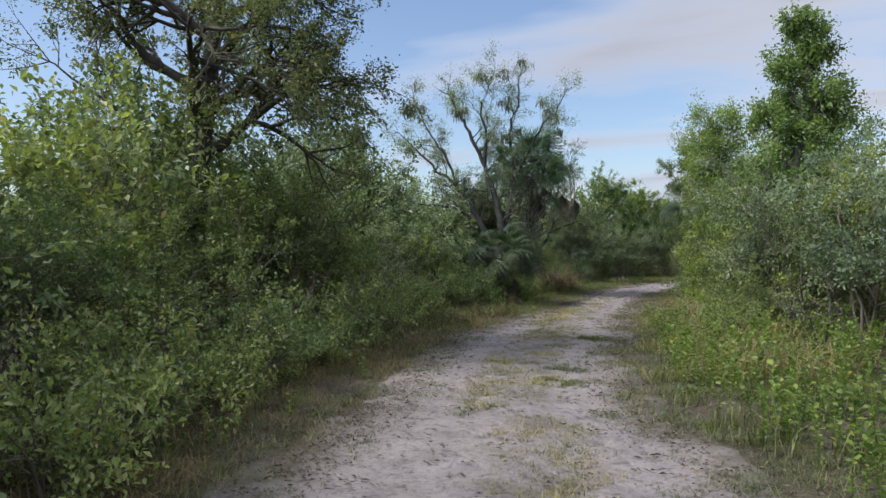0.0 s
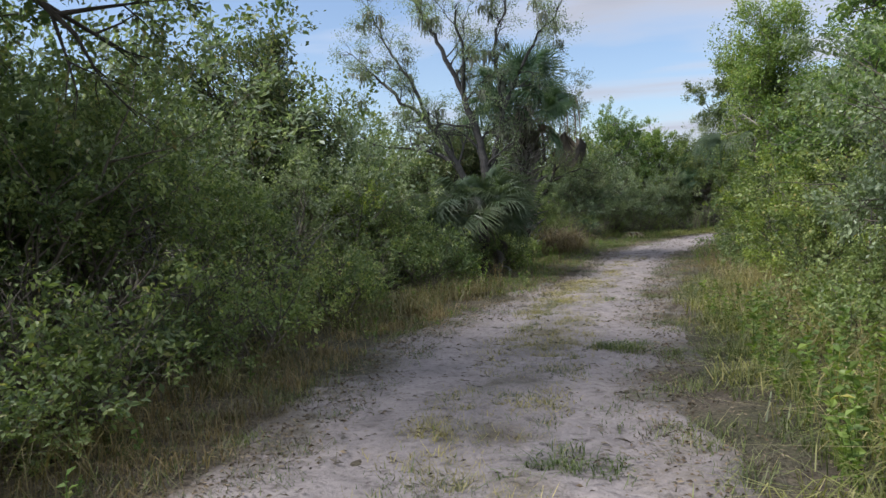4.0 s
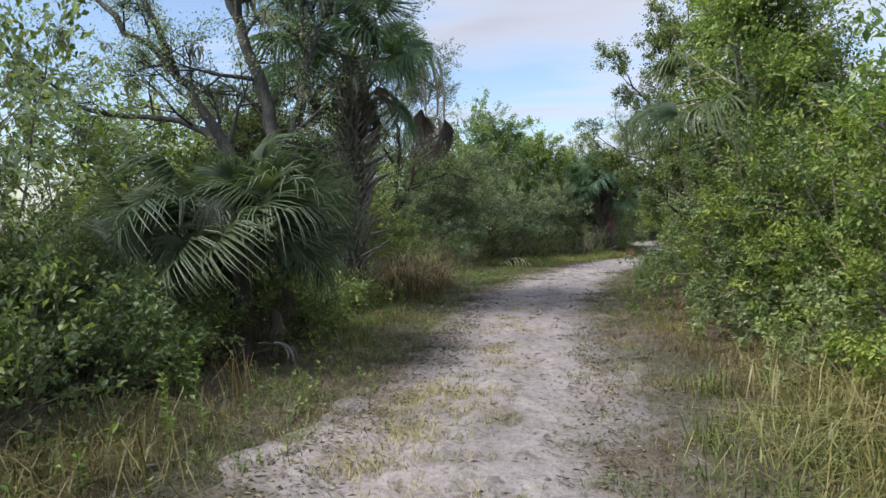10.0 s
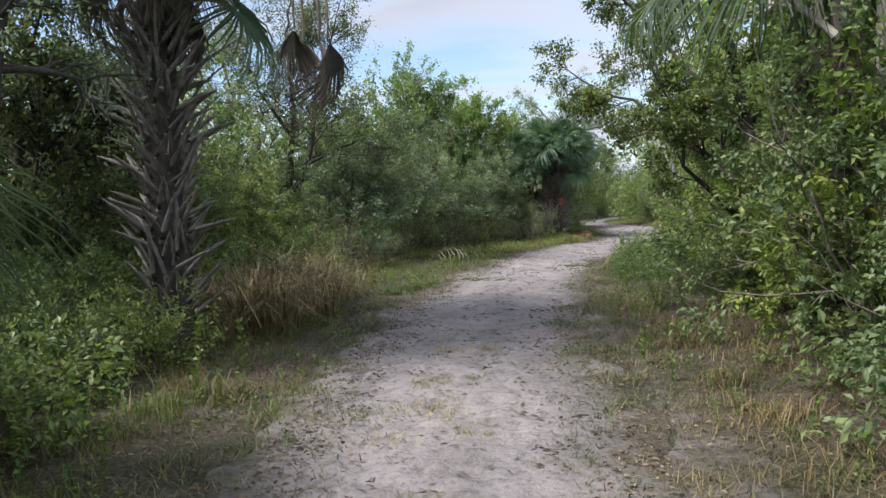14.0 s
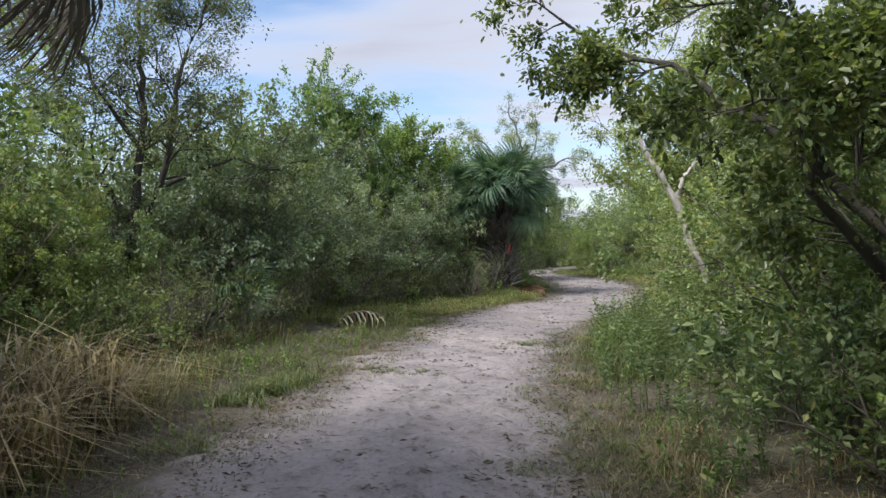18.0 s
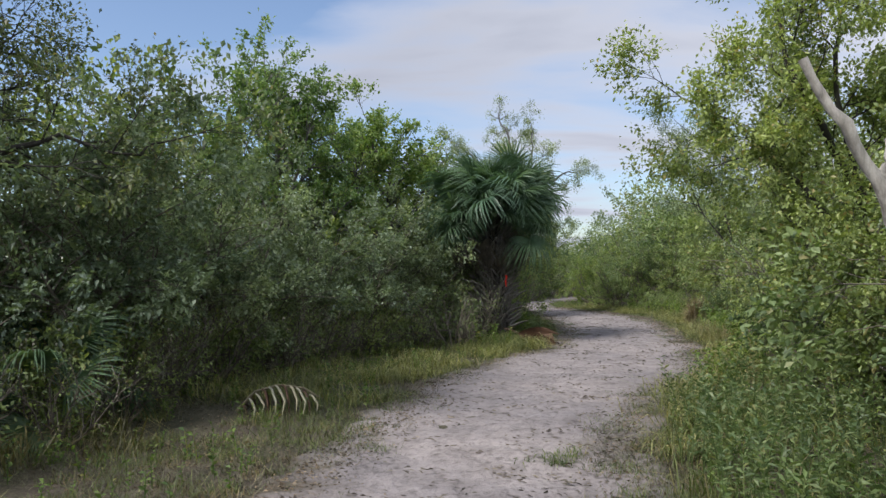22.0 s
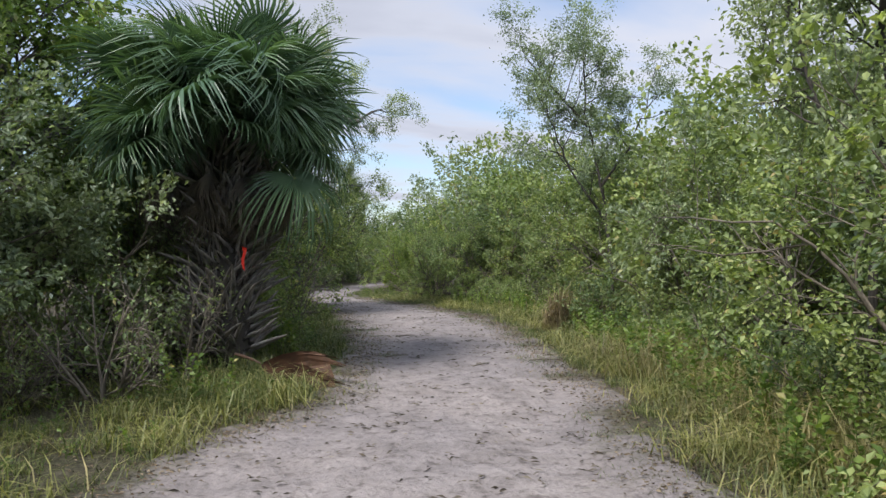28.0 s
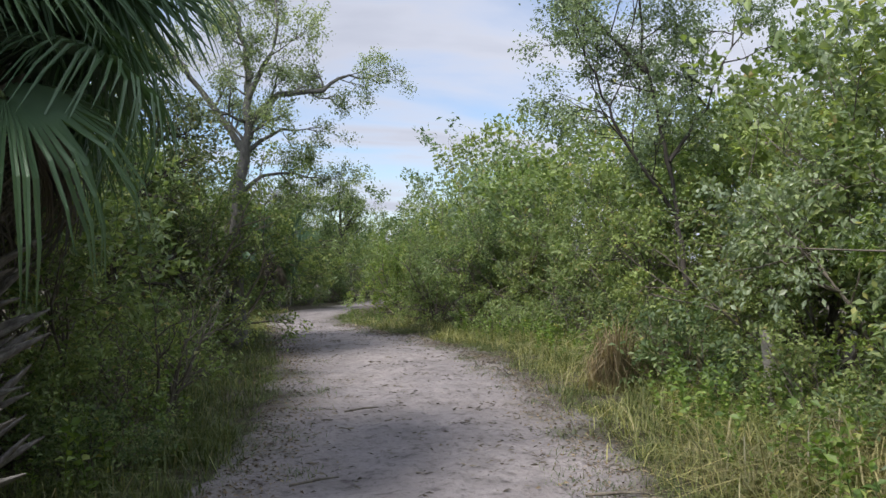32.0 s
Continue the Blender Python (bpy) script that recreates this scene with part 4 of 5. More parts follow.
put(limbed_tree(103, "oak_tree", "slender dark oak with an open feathery crown", [
    ([(0, 0, -0.1), (0.05, 0, 1.3), (0.15, 0.05, 2.6), (0.3, 0, 3.9), (0.2, 0.1, 5.3), (0.35, 0, 6.6)], 0.12, 0.02),
    ([(0.08, 0, 1.7), (0.55, -0.1, 2.4), (0.8, -0.1, 3.4), (1.0, 0, 4.6), (1.35, 0.1, 5.7)], 0.08, 0.016),
    ([(0.05, 0, 1.9), (-0.6, 0.1, 2.9), (-1.1, 0.1, 4.0), (-1.5, 0.1, 5.2)], 0.07, 0.016),
    ([(0.6, -0.1, 2.5), (1.2, -0.1, 2.75), (1.8, 0.1, 3.0), (2.3, 0.1, 2.8), (2.8, 0.1, 2.9)], 0.045, 0.012),
    ([(0.2, 0, 3.2), (-0.4, -0.4, 4.3), (-0.6, -0.6, 5.4)], 0.045, 0.012),
], M_LEAF_OAK, M_BARK_DARK, BOUGH_PLAN, 30, 0.056, 0.27, reach=1.15, every=0.22, bare=0.42), -6.9, 36)
put(tree(104, "broadleaf_tree", "tall narrow bright-green tree above the shrubs", 7.6, 6.4, 0.11, M_LEAF_TREE, M_BARK, TREE_PLAN, 18, 34, 0.095, 0.27, (0.4, 0), 0.85, 0.2, reach=1.15, rise=0.6, extra=((0.6, (0.8, 0, 1.3), 1.3), (0.35, (-0.8, 0, 1.2), 1.3)), taper=0.75, scatter=0.11), 2.3, 18.4)
put(tree(105, "broadleaf_tree", "pale-trunked leafy tree overhanging the path", 6.8, 5.0, 0.08, M_LEAF_TREE, M_BARK_WHITE, TREE_PLAN, 14, 58, 0.062, 0.27, (-0.1, 0.2), 0.9, 0.4, reach=1.05, scatter=0.12, full=True), 0.85, 24.3)
put(limbed_tree(106, "broadleaf_tree", "dense dark-green tree leaning over the path", [
    ([(0, 0, -0.1), (-0.1, 0.1, 0.9), (-0.25, 0.2, 1.9), (-0.4, 0.4, 3.0), (-0.6, 0.6, 4.1), (-0.7, 0.8, 5.2)], 0.1, 0.02),
    ([(-0.15, 0.1, 1.2), (-0.8, 0.3, 1.9), (-1.4, 0.6, 2.5), (-2.0, 0.9, 2.9)], 0.06, 0.014),
    ([(-0.3, 0.3, 2.2), (-0.9, 0.8, 3.1), (-1.4, 1.1, 3.8), (-1.8, 1.3, 4.4)], 0.055, 0.014),
    ([(-0.1, 0.1, 0.9), (-0.7, -0.2, 1.25), (-1.2, -0.4, 1.75), (-1.5, -0.7, 2.4)], 0.05, 0.012),
    ([(-0.2, 0.2, 1.6), (0.1, -0.7, 2.5), (0.0, -1.2, 3.4), (-0.4, -1.4, 4.2)], 0.055, 0.014),
    ([(-0.3, 0.3, 2.2), (0.5, 0.3, 3.2), (0.9, 0.5, 4.3)], 0.05, 0.014),
    ([(-0.4, 0.4, 3.0), (-0.9, -0.2, 3.8), (-1.2, -0.4, 4.7)], 0.045, 0.014),
], M_LEAF_DARK, M_BARK_DARK, BOUGH_PLAN, 50, 0.046, 0.28, reach=0.72, every=0.26, bare=0.3, full=True, scatter=0.06), 1.45, 27.7)
put(tree(112, "broadleaf_tree", "dense dark-green tree over the weeds", 6.0, 4.2, 0.07, M_LEAF, M_BARK_DARK, TREE_PLAN, 14, 96, 0.055, 0.26, (0.2, 0.1), 1.0, 0.25, reach=0.95, scatter=0.12, full=True), 3.7, 30.9)
put(tree(113, "broadleaf_tree", "leafy green tree behind the roadside shrubs", 6.0, 4.8, 0.09, M_LEAF_TREE, M_BARK, TREE_PLAN, 13, 55, 0.070, 0.26, (0.2, 0.1), 1.0, 0.25, reach=1.15, scatter=0.12, full=True), 2.8, 22)
put(tree(107, "broadleaf_tree", "leafy green tree behind the shrubs", 6.6, 4.6, 0.1, M_LEAF_TREE, M_BARK, TREE_PLAN, 16, 46, 0.088, 0.28, (0.2, 0), 1.15, 0.3, reach=1.4, scatter=0.08), -4.6, 44.2)
put(tree(108, "broadleaf_tree", "leafy green tree behind the shrubs", 6.4, 4.2, 0.1, M_LEAF_TREE, M_BARK, TREE_PLAN, 16, 46, 0.088, 0.28, (-0.1, 0), 1.15, 0.3, reach=1.4, scatter=0.08), -2.6, 45.8)
put(limbed_tree(109, "oak_tree", "grey oak with a long side limb over the path", [
    ([(0, 0, -0.1), (0.0, 0, 1.6), (0.1, 0, 3.0), (0.25, 0, 4.2), (0.2, 0.1, 5.6), (-0.2, 0.1, 7.0)], 0.2, 0.03),
    ([(0.25, 0, 4.1), (0.8, 0.2, 4.75), (1.4, 0.3, 4.85), (2.0, 0.3, 5.15), (2.35, 0.4, 5.25)], 0.085, 0.02),
    ([(0.2, 0, 3.6), (0.7, 0.1, 4.0), (1.1, 0.1, 4.05)], 0.05, 0.015),
    ([(0.2, 0, 3.6), (-0.6, 0.1, 4.8), (-1.3, 0.1, 5.7), (-2.0, 0.1, 6.3)], 0.08, 0.02),
    ([(0.25, 0, 4.6), (0.7, -0.2, 5.6), (0.8, -0.2, 6.6)], 0.06, 0.015),
    ([(0.1, 0, 2.8), (0.5, 0.2, 3.2), (1.1, 0.3, 3.3), (1.5, 0.3, 3.2)], 0.05, 0.012),
], M_LEAF_GREY, M_BARK, BOUGH_PLAN, 34, 0.055, 0.25, reach=0.8, every=0.28, bare=0.5), 1.95, 54.7)
put(limbed_tree(110, "oak_tree", "dark-stemmed tree with a feathery grey-green crown", [
    ([(0, 0, -0.1), (-0.05, 0, 1.2), (0.05, 0, 2.4), (0.2, 0.1, 3.5), (0.1, 0.1, 4.6)], 0.048, 0.014),
    ([(0.0, 0, 1.8), (-0.4, 0.2, 2.7), (-0.6, 0.3, 3.5), (-0.7, 0.3, 4.1)], 0.03, 0.01),
    ([(0.1, 0, 2.6), (0.8, -0.1, 3.3), (1.5, -0.1, 3.8)], 0.03, 0.01),
    ([(0.15, 0.1, 3.2), (-0.3, -0.4, 3.9), (-0.5, -0.5, 4.6)], 0.035, 0.012),
], M_LEAF_GREY, M_BARK_DARK, BOUGH_PLAN, 31, 0.058, 0.26, reach=0.8, every=0.28, bare=0.5), 5.5, 41.0)
put(limbed_tree(111, "oak_tree", "grey-green tree rising over the shrubs", [
    ([(0, 0, -0.1), (-0.1, 0, 1.4), (-0.3, 0, 2.8), (-0.6, 0, 4.0), (-0.7, 0, 5.2)], 0.05, 0.014),
    ([(-0.15, 0, 2.0), (-0.9, -0.1, 2.9), (-1.4, 0, 3.9), (-1.6, 0, 4.7)], 0.032, 0.01),
    ([(-0.3, 0, 2.8), (0.5, 0.1, 3.8), (0.9, 0.1, 4.9)], 0.032, 0.01),
    ([(-0.6, 0, 4.0), (-1.2, 0.2, 4.7), (-1.7, 0.2, 5.2)], 0.035, 0.012),
], M_LEAF_GREY, M_BARK_DARK, BOUGH_PLAN, 46, 0.054, 0.25, reach=1.15, every=0.26, bare=0.45), 8.0, 49.6)
put(limbed_tree(114, "oak_tree", "olive-green tree with thin crooked stems over the weeds", [
    ([(0, 0, -0.1), (-0.1, 0, 1.1), (-0.3, 0, 2.2), (-0.5, 0, 3.3), (-0.4, 0.1, 4.6)], 0.085, 0.016),
    ([(-0.15, 0, 1.3), (-0.8, 0, 2.2), (-1.4, 0.1, 2.9), (-2.0, 0.1, 3.35)], 0.05, 0.012),
    ([(-0.3, 0, 2.2), (-1.0, -0.3, 3.2), (-1.4, -0.4, 4.1), (-1.5, -0.4, 4.8)], 0.05, 0.012),
    ([(-0.3, 0, 2.3), (0.4, -0.4, 3.3), (0.8, -0.6, 4.3)], 0.045, 0.012),
    ([(-0.1, 0, 1.2), (0.1, -0.8, 2.1), (-0.3, -1.5, 3.0), (-0.6, -1.9, 3.9)], 0.045, 0.012),
], M_LEAF_OLIVE, M_BARK_DARK, BOUGH_PLAN, 52, 0.056, 0.26, reach=0.85, every=0.25, bare=0.35), 3.7, 36.3)

bend_tree = put(tree(115, "broadleaf_tree", "dark green tree in the thicket by the bend", 5.6, 4.0, 0.1, M_LEAF, M_BARK_DARK, TREE_PLAN, 12, 36, 0.08, 0.25, (0.3, 0), 1.0, 0.25, reach=1.15), -0.9, 49.3)
put(tree(116, "broadleaf_tree", "dark green tree in the thicket by the bend", 5.4, 3.8, 0.1, M_LEAF_OAK, M_BARK_DARK, TREE_PLAN, 12, 36, 0.08, 0.25, (0.2, 0), 1.0, 0.25, reach=1.1), 0.1, 53)

for x, y, turn, size in ((4.0, 70.6, 50, 1.0), (6.6, 75.0, 160, 1.1), (1.6, 69.0, 230, 0.95), (-0.4, 66.5, 300, 1.05), (0.2, 62.0, 20, 0.9)):
    copy_thing(bend_tree, set_at(x, y, 0, turn, size))["label"] = "dark green tree behind the far bend"
# added behind palm and brush to throw shade on the west verge and palmetto
shade = put(tree(117, "broadleaf_tree", "low dense dark green tree added in the thicket for shade", 4.2, 2.9, 0.1, M_LEAF_OAK, M_BARK_DARK, TREE_PLAN, 14, 44, 0.08, 0.27, (0.2, 0.1), 1.1, 0.25, reach=1.25), -7.9, 27.3)
copy_thing(shade, set_at(-8.3, 30.2, 0, 140, 1.0))
copy_thing(shade, set_at(-9.0, 17.6, 0, 40, 1.15))

# palms
put(palm(201, "cabbage palm, trunk clad in old leaf bases, some fronds withered", 4.4, 0.19, 30, 1.0, "green", boots=150, dead=12, boot_size=1.2, low=-0.5, lean=(0.0, 0)), -5.35, 26.2)
put(palm(202, "saw palmetto with arching pale-green fans over dead ones", 1.25, 0.12, 52, 0.82, "pale", boots=0, dead=6, category="palmetto", name="saw_palmetto", low=-0.45), -5.2, 21.1)
put(palm(206, "low saw palmetto with pale-green fans", 0.9, 0.1, 18, 0.9, "pale", boots=0, dead=6, category="palmetto", name="saw_palmetto", low=-0.2), -6.5, 21.7)
put(palm(213, "stout cabbage palm with a shaggy dark green head", 2.95, 0.31, 104, 0.92, "green", boots=260, dead=44, boot_size=1.15, low=-0.36, skirt=1.1, top=0.92), 0.3, 45.5)
put(palm(204, "fan palm half hidden among tree leaves", 3.2, 0.11, 14, 0.95, "pale", boots=0, dead=6, low=-0.6), 0.75, 24.7)
put(palm(205, "short dark green fan palm at the far bend", 2.2, 0.18, 28, 1.1, "green", boots=20, dead=10, low=-0.5), 2.9, 66.4)
put(palm(207, "small fan palm below the oak among brushwood", 0.35, 0.1, 11, 0.62, "green", boots=0, dead=3, category="palmetto", name="fan_palm", low=-0.2), -5.2, 36.0)


# ---- grass, herbs and litter ----
def blades(rng, spots, tall, per, width=0.007, lean=0.5, clump=0.05, short=False):
    """Tufts of bent blades at spots (n, 3)."""
    n = len(spots) * per
    base = np.repeat(spots, per, 0) + np.c_[clump * rng.normal(size=(n, 2)), np.zeros(n)]
    h = (np.repeat(tall * rng.uniform(0.5, 1.25, len(spots)), per) * rng.uniform(0.4, 1.1, n))[:, None]
    a = rng.uniform(0, 2 * np.pi, n)
    out = np.stack([np.cos(a), np.sin(a), 0 * a], 1) * (lean * rng.uniform(0.15, 1.3, n))[:, None]
    side = np.stack([-np.sin(a), np.cos(a), 0 * a], 1) * (width * rng.uniform(0.6, 1.5, n))[:, None]
    up = np.array([[0, 0, 1.0]])
    if short:
        tip = base + (up * 0.8 + out * 0.7) * h
        v = np.stack([base - side, base + side, tip + side * 0.15, tip - side * 0.15], 1).reshape(-1, 3)
        return v, np.arange(4 * n).reshape(n, 4)
    m1 = base + (up * 0.62 + out * 0.24) * h
    tip = base + (up * rng.uniform(0.15, 0.95, n)[:, None] + out * 0.95) * h
    v = np.stack([base - side, base + side, m1 + side * 0.8, m1 - side * 0.8, tip + side * 0.12, tip - side * 0.12], 1).reshape(-1, 3)
    i = np.arange(n)[:, None] * 6
    return v, np.concatenate([i + [0, 1, 2, 3], i + [3, 2, 4, 5]])


def strip_spots(rng, side, y0, y1, off0, off1, per_m2):
    n = int((y1 - y0) * (off1 - off0) * per_m2)
    y = rng.uniform(y0, y1, n)
    sign = -1 if side is WEST else 1
    x = np.array([edge_at(side, q) for q in y]) + sign * (off0 + (off1 - off0) * rng.beta(1.1, 1.2, n))
    keep = np.array([wave(p, q, 0.9, 11) + 0.6 * wave(p, q, 2.6, 17) > -0.15 + rng.uniform(-0.35, 0.25) for p, q in zip(x, y)], bool)
    x, y = x[keep], y[keep]
    return np.stack([x, y, [max(height(p, q), 0.012) - 0.01 for p, q in zip(x, y)]], 1)


def lawn(seed, name, label, mat, strips, tall, per, width=0.006, lean=0.5, clump=0.05, short=False):
    rng = np.random.default_rng(seed)
    spots = np.concatenate([strip_spots(rng, *s) for s in strips])
    ob = part(name, quads(name, *blades(rng, spots, tall, per, width, lean, clump, short)), mat)
    return tagged(ob, label, "grass", kind="stuff")


lawn(301, "dry_grass", "straw-coloured dry grass along the verge", M_DRY,
     [(WEST, 9, 19, 0.1, 1.7, 14), (EAST, 14, 22, 0.8, 2.0, 9), (EAST, 21, 29.5, 0.5, 2.4, 11), (WEST, 24, 31, 0.5, 2.0, 8), (EAST, 37, 46, 0.3, 1.8, 8), (WEST, 2, 10, 0.3, 1.8, 9)], 0.2, 34, 0.003, 1.5, 0.10)
lawn(302, "tall_dry_grass", "tall arching tan grass clumps", M_TAN,
     [(WEST, 26.5, 31, 0.9, 2.8, 8), (EAST, 9, 20.5, 1.1, 2.6, 12), (EAST, 37, 46, 0.5, 2.2, 7), (EAST, 41, 46, 0.9, 2.0, 2)], 0.55, 40, 0.004, 1.9, 0.16)
lawn(309, "olive_grass", "arching olive and brown grass below the thicket", M_OLIVE_GRASS, [(WEST, 10, 18.5, 0.5, 1.7, 9), (WEST, 3, 10, 0.9, 2.0, 5), (WEST, 30, 36, 1.2, 3.2, 4)], 0.42, 40, 0.004, 1.9, 0.14)
# the last west strip brightens that verge by its lighter colour
lawn(310, "sunny_grass", "yellow-green grass on the sunlit verge", M_SUN_GRASS, [(EAST, 34.5, 46, 0.15, 2.6, 11), (EAST, 46, 60, 0.2, 1.8, 10), (EAST, 9, 19, 0.3, 1.9, 6), (WEST, 58, 66, 0.0, 1.4, 10), (WEST, 37.5, 44, 0.0, 2.6, 9)], 0.3, 44, 0.0042, 2.3, 0.15)
lawn(303, "short_grass", "short patchy green and brown grass tufts", M_GRASS,
     [(WEST, 30, 45, -0.1, 3.4, 18), (WEST, 43, 64, 0.0, 1.6, 26), (EAST, 40, 66, 0.0, 1.8, 24), (EAST, 5, 15, -0.2, 0.9, 14), (EAST, 15, 24, -0.2, 0.9, 5), (WEST, 4, 30, 0.0, 1.5, 12), (EAST, 24, 40, -0.2, 1.2, 9)], 0.12, 52, 0.0034, 1.5, 0.085, True)
lawn(304, "verge_grass", "lush green grass on the sunny verge", M_GRASS,
     [(EAST, 2, 20, 0.4, 2.6, 8), (EAST, 31, 40, 0.2, 1.8, 8), (EAST, 40, 58, 0.5, 2.4, 7), (WEST, 43, 62, 0.2, 1.8, 16), (WEST, 22, 28, 0.6, 1.8, 5), (WEST, 31, 43, 0.2, 2.6, 1.2), (WEST, 42.5, 47, 0.2, 1.4, 10)], 0.30, 40, 0.004, 1.4, 0.10)
lawn(305, "brown_grass", "brown withered grass between the green", M_DRY, [(WEST, 30, 44, 0.0, 3.4, 12), (WEST, 43, 60, 0.2, 1.4, 8), (WEST, 3, 28, 0.0, 1.8, 22), (EAST, 28, 36, -0.1, 1.6, 22), (EAST, 15, 29, 0.1, 2.2, 18), (EAST, 38, 50, 0.0, 1.6, 10)], 0.09, 44, 0.003, 1.9, 0.10, True)
lawn(307, "matted_grass", "grey-brown dead grass matted flat on the verge", M_MAT, [(WEST, 4, 33, -0.4, 2.0, 30), (WEST, 25, 35, -0.1, 3.0, 26), (WEST, 33, 45, -0.3, 3.6, 36), (EAST, 5, 15, -0.35, 1.2, 20), (EAST, 27, 37, -0.4, 1.8, 28), (EAST, 15, 27, -0.3, 1.8, 10), (WEST, 45, 60, 0.0, 1.2, 12), (EAST, 37, 58, -0.4, 1.6, 18)], 0.07, 34, 0.0035, 3.2, 0.16, True)
lawn(308, "trodden_grass", "worn tan and olive grass mat along the middle of the path", M_TAN, [(EAST, 4.5, 20, -1.95, -0.95, 46), (EAST, 20, 27, -1.6, -1.0, 16)], 0.085, 44, 0.0032, 2.0, 0.10, True)
lawn(306, "track_grass", "sparse worn grass tufts between the wheel tracks", M_GRASS, [(EAST, 4.5, 16, -1.85, -1.0, 22), (EAST, 16, 21, -1.7, -1.0, 10), (WEST, 4, 60, -0.6, 0.1, 7), (EAST, 4, 60, -0.6, 0.1, 7)], 0.06, 60, 0.003, 1.6, 0.10, True)


def herb_template(seed, tall, pairs, size, width):
    """One upright weed: a stem with leaves all the way up."""
    rng = np.random.default_rng(seed)
    p = Pieces()
    s = np.linspace(0, 1, 5)
    bend = rng.uniform(-0.2, 0.2, 2)
    st = np.stack([bend[0] * s ** 2 * tall, bend[1] * s ** 2 * tall, s * tall], 1)
    p.add(*tube(st, np.linspace(0.005, 0.002, 5), 3))
    k = pairs * 2
    f = np.linspace(0.12, 1, k)
    c = np.stack([bend[0] * f ** 2 * tall, bend[1] * f ** 2 * tall, f * tall], 1)
    a = np.arange(k) * 2.4
    d = np.stack([np.cos(a), np.sin(a), 0.5 + 0 * a], 1)
    p.add(*leaves(rng, c, d, size, width, 0.25))
    return np.concatenate(p.v), np.concatenate(p.f)


def herbs(seed, name, label, mat, strips, tall, size, width, pairs=8):
    rng = np.random.default_rng(seed)
    spots = np.concatenate([strip_spots(rng, *s) for s in strips])
    kinds = [herb_template(seed + q, tall, pairs, size, width) for q in range(5)]
    p = Pieces()
    for q, (v, f) in enumerate(kinds):
        at = spots[q::5]
        a, sz = rng.uniform(0, 2 * np.pi, len(at)), rng.uniform(0.5, 1.25, len(at))
        c, s = np.cos(a) * sz, np.sin(a) * sz
        x, y, z = v[:, 0][None], v[:, 1][None], v[:, 2][None]
        vv = np.stack([c[:, None] * x - s[:, None] * y, s[:, None] * x + c[:, None] * y, sz[:, None] * z], -1) + at[:, None]
        ff = f[None] + (np.arange(len(at)) * len(v))[:, None, None]
        p.add(vv.reshape(-1, 3), ff.reshape(-1, 4))
    return tagged(part(name, p.mesh(name), mat), label, "weeds", kind="stuff")


herbs(401, "green_weeds", "lush green knee-high weeds on the verge", M_HERB, [(EAST, 3, 15.5, 0.5, 4.2, 34), (EAST, 46, 56, 0.8, 2.6, 26), (EAST, 36.5, 47, 0.5, 2.6, 24), (WEST, 18, 26, 0.7, 2.0, 4), (WEST, 43, 50, 0.5, 1.6, 8)], 0.46, 0.06, 0.3, 12)
M_WEED = leaf_material("narrow_leaves", (0.077, 0.120, 0.042), (0.138, 0.195, 0.075), (0.242, 0.290, 0.125), odd=(0.26, 0.25, 0.1), patch_size=1.8)
herbs(402, "narrow_leaved_weeds", "narrow-leaved green weeds beside the path", M_WEED, [(EAST, 28, 31, 0.6, 2.4, 40), (EAST, 30, 36.2, 0.25, 2.4, 60), (EAST, 36, 40, 1.2, 2.6, 22), (EAST, 40, 46, 1.4, 2.6, 14)], 0.55, 0.06, 0.16, 14)
herbs(404, "creeping_herbs", "small grey-green herbs creeping over the shaded verge", M_WEED, [(WEST, 13, 33, -0.1, 1.7, 26)], 0.09, 0.04, 0.3, 4)
herbs(403, "verge_weeds", "small leafy weeds in the short verge grass", M_HERB, [(WEST, 31, 45, 0.2, 3.2, 16), (WEST, 3, 30, 0.4, 1.8, 8), (EAST, 22, 34, 0.3, 1.6, 14), (EAST, 58, 66, 0.3, 1.6, 8)], 0.2, 0.05, 0.3, 5)


def litter(seed, name, label, n, y0, y1, inside, outside, size, mat):
    rng = np.random.default_rng(seed)
    y = rng.uniform(y0, y1, n)
    west = rng.random(n) < 0.55
    off = rng.normal(0, 1, n)
    off = np.where(off > 0, off * outside, off * inside)
    x = np.where(west, [edge_at(WEST, q) for q in y] - off, [edge_at(EAST, q) for q in y] + off)
    z = np.array([max(height(p, q), 0.012) for p, q in zip(x, y)]) + 0.014
    c = np.stack([x, y, z], 1)
    d = np.c_[rng.normal(size=(n, 2)), 0.12 * rng.normal(size=n)]
    ob = part(name, quads(name, *leaves(rng, c, d, size, 0.22, 0.05, 0.4)), mat)
    return tagged(ob, label, "leaf litter", kind="stuff")


def debris(seed, n, y0, y1):
    """Small dark bits of leaf and twig on the sand, in loose groups."""
    rng = np.random.default_rng(seed)
    y = np.repeat(rng.uniform(y0, y1, n), 5) + 0.05 * rng.normal(size=5 * n)
    w, e = np.array([edge_at(WEST, q) for q in y]), np.array([edge_at(EAST, q) for q in y])
    x = w + (e - w) * np.repeat(rng.uniform(0.03, 0.97, n), 5) + 0.07 * rng.normal(size=5 * n)
    c = np.stack([x, y, np.full(len(x), 0.022) + 0.010 * rng.random(len(x))], 1)
    d = np.c_[1.0 + 0 * x, 0.7 * rng.normal(size=(len(x))), 0.1 * rng.normal(size=len(x))]
    return tagged(part("sand_debris", quads("sand_debris", *leaves(rng, c, d, 0.06, 0.13, 0.15, 0.2)), M_DEBRIS), "scattered dark leaf and twig bits on the sand", "leaf litter", kind="stuff")


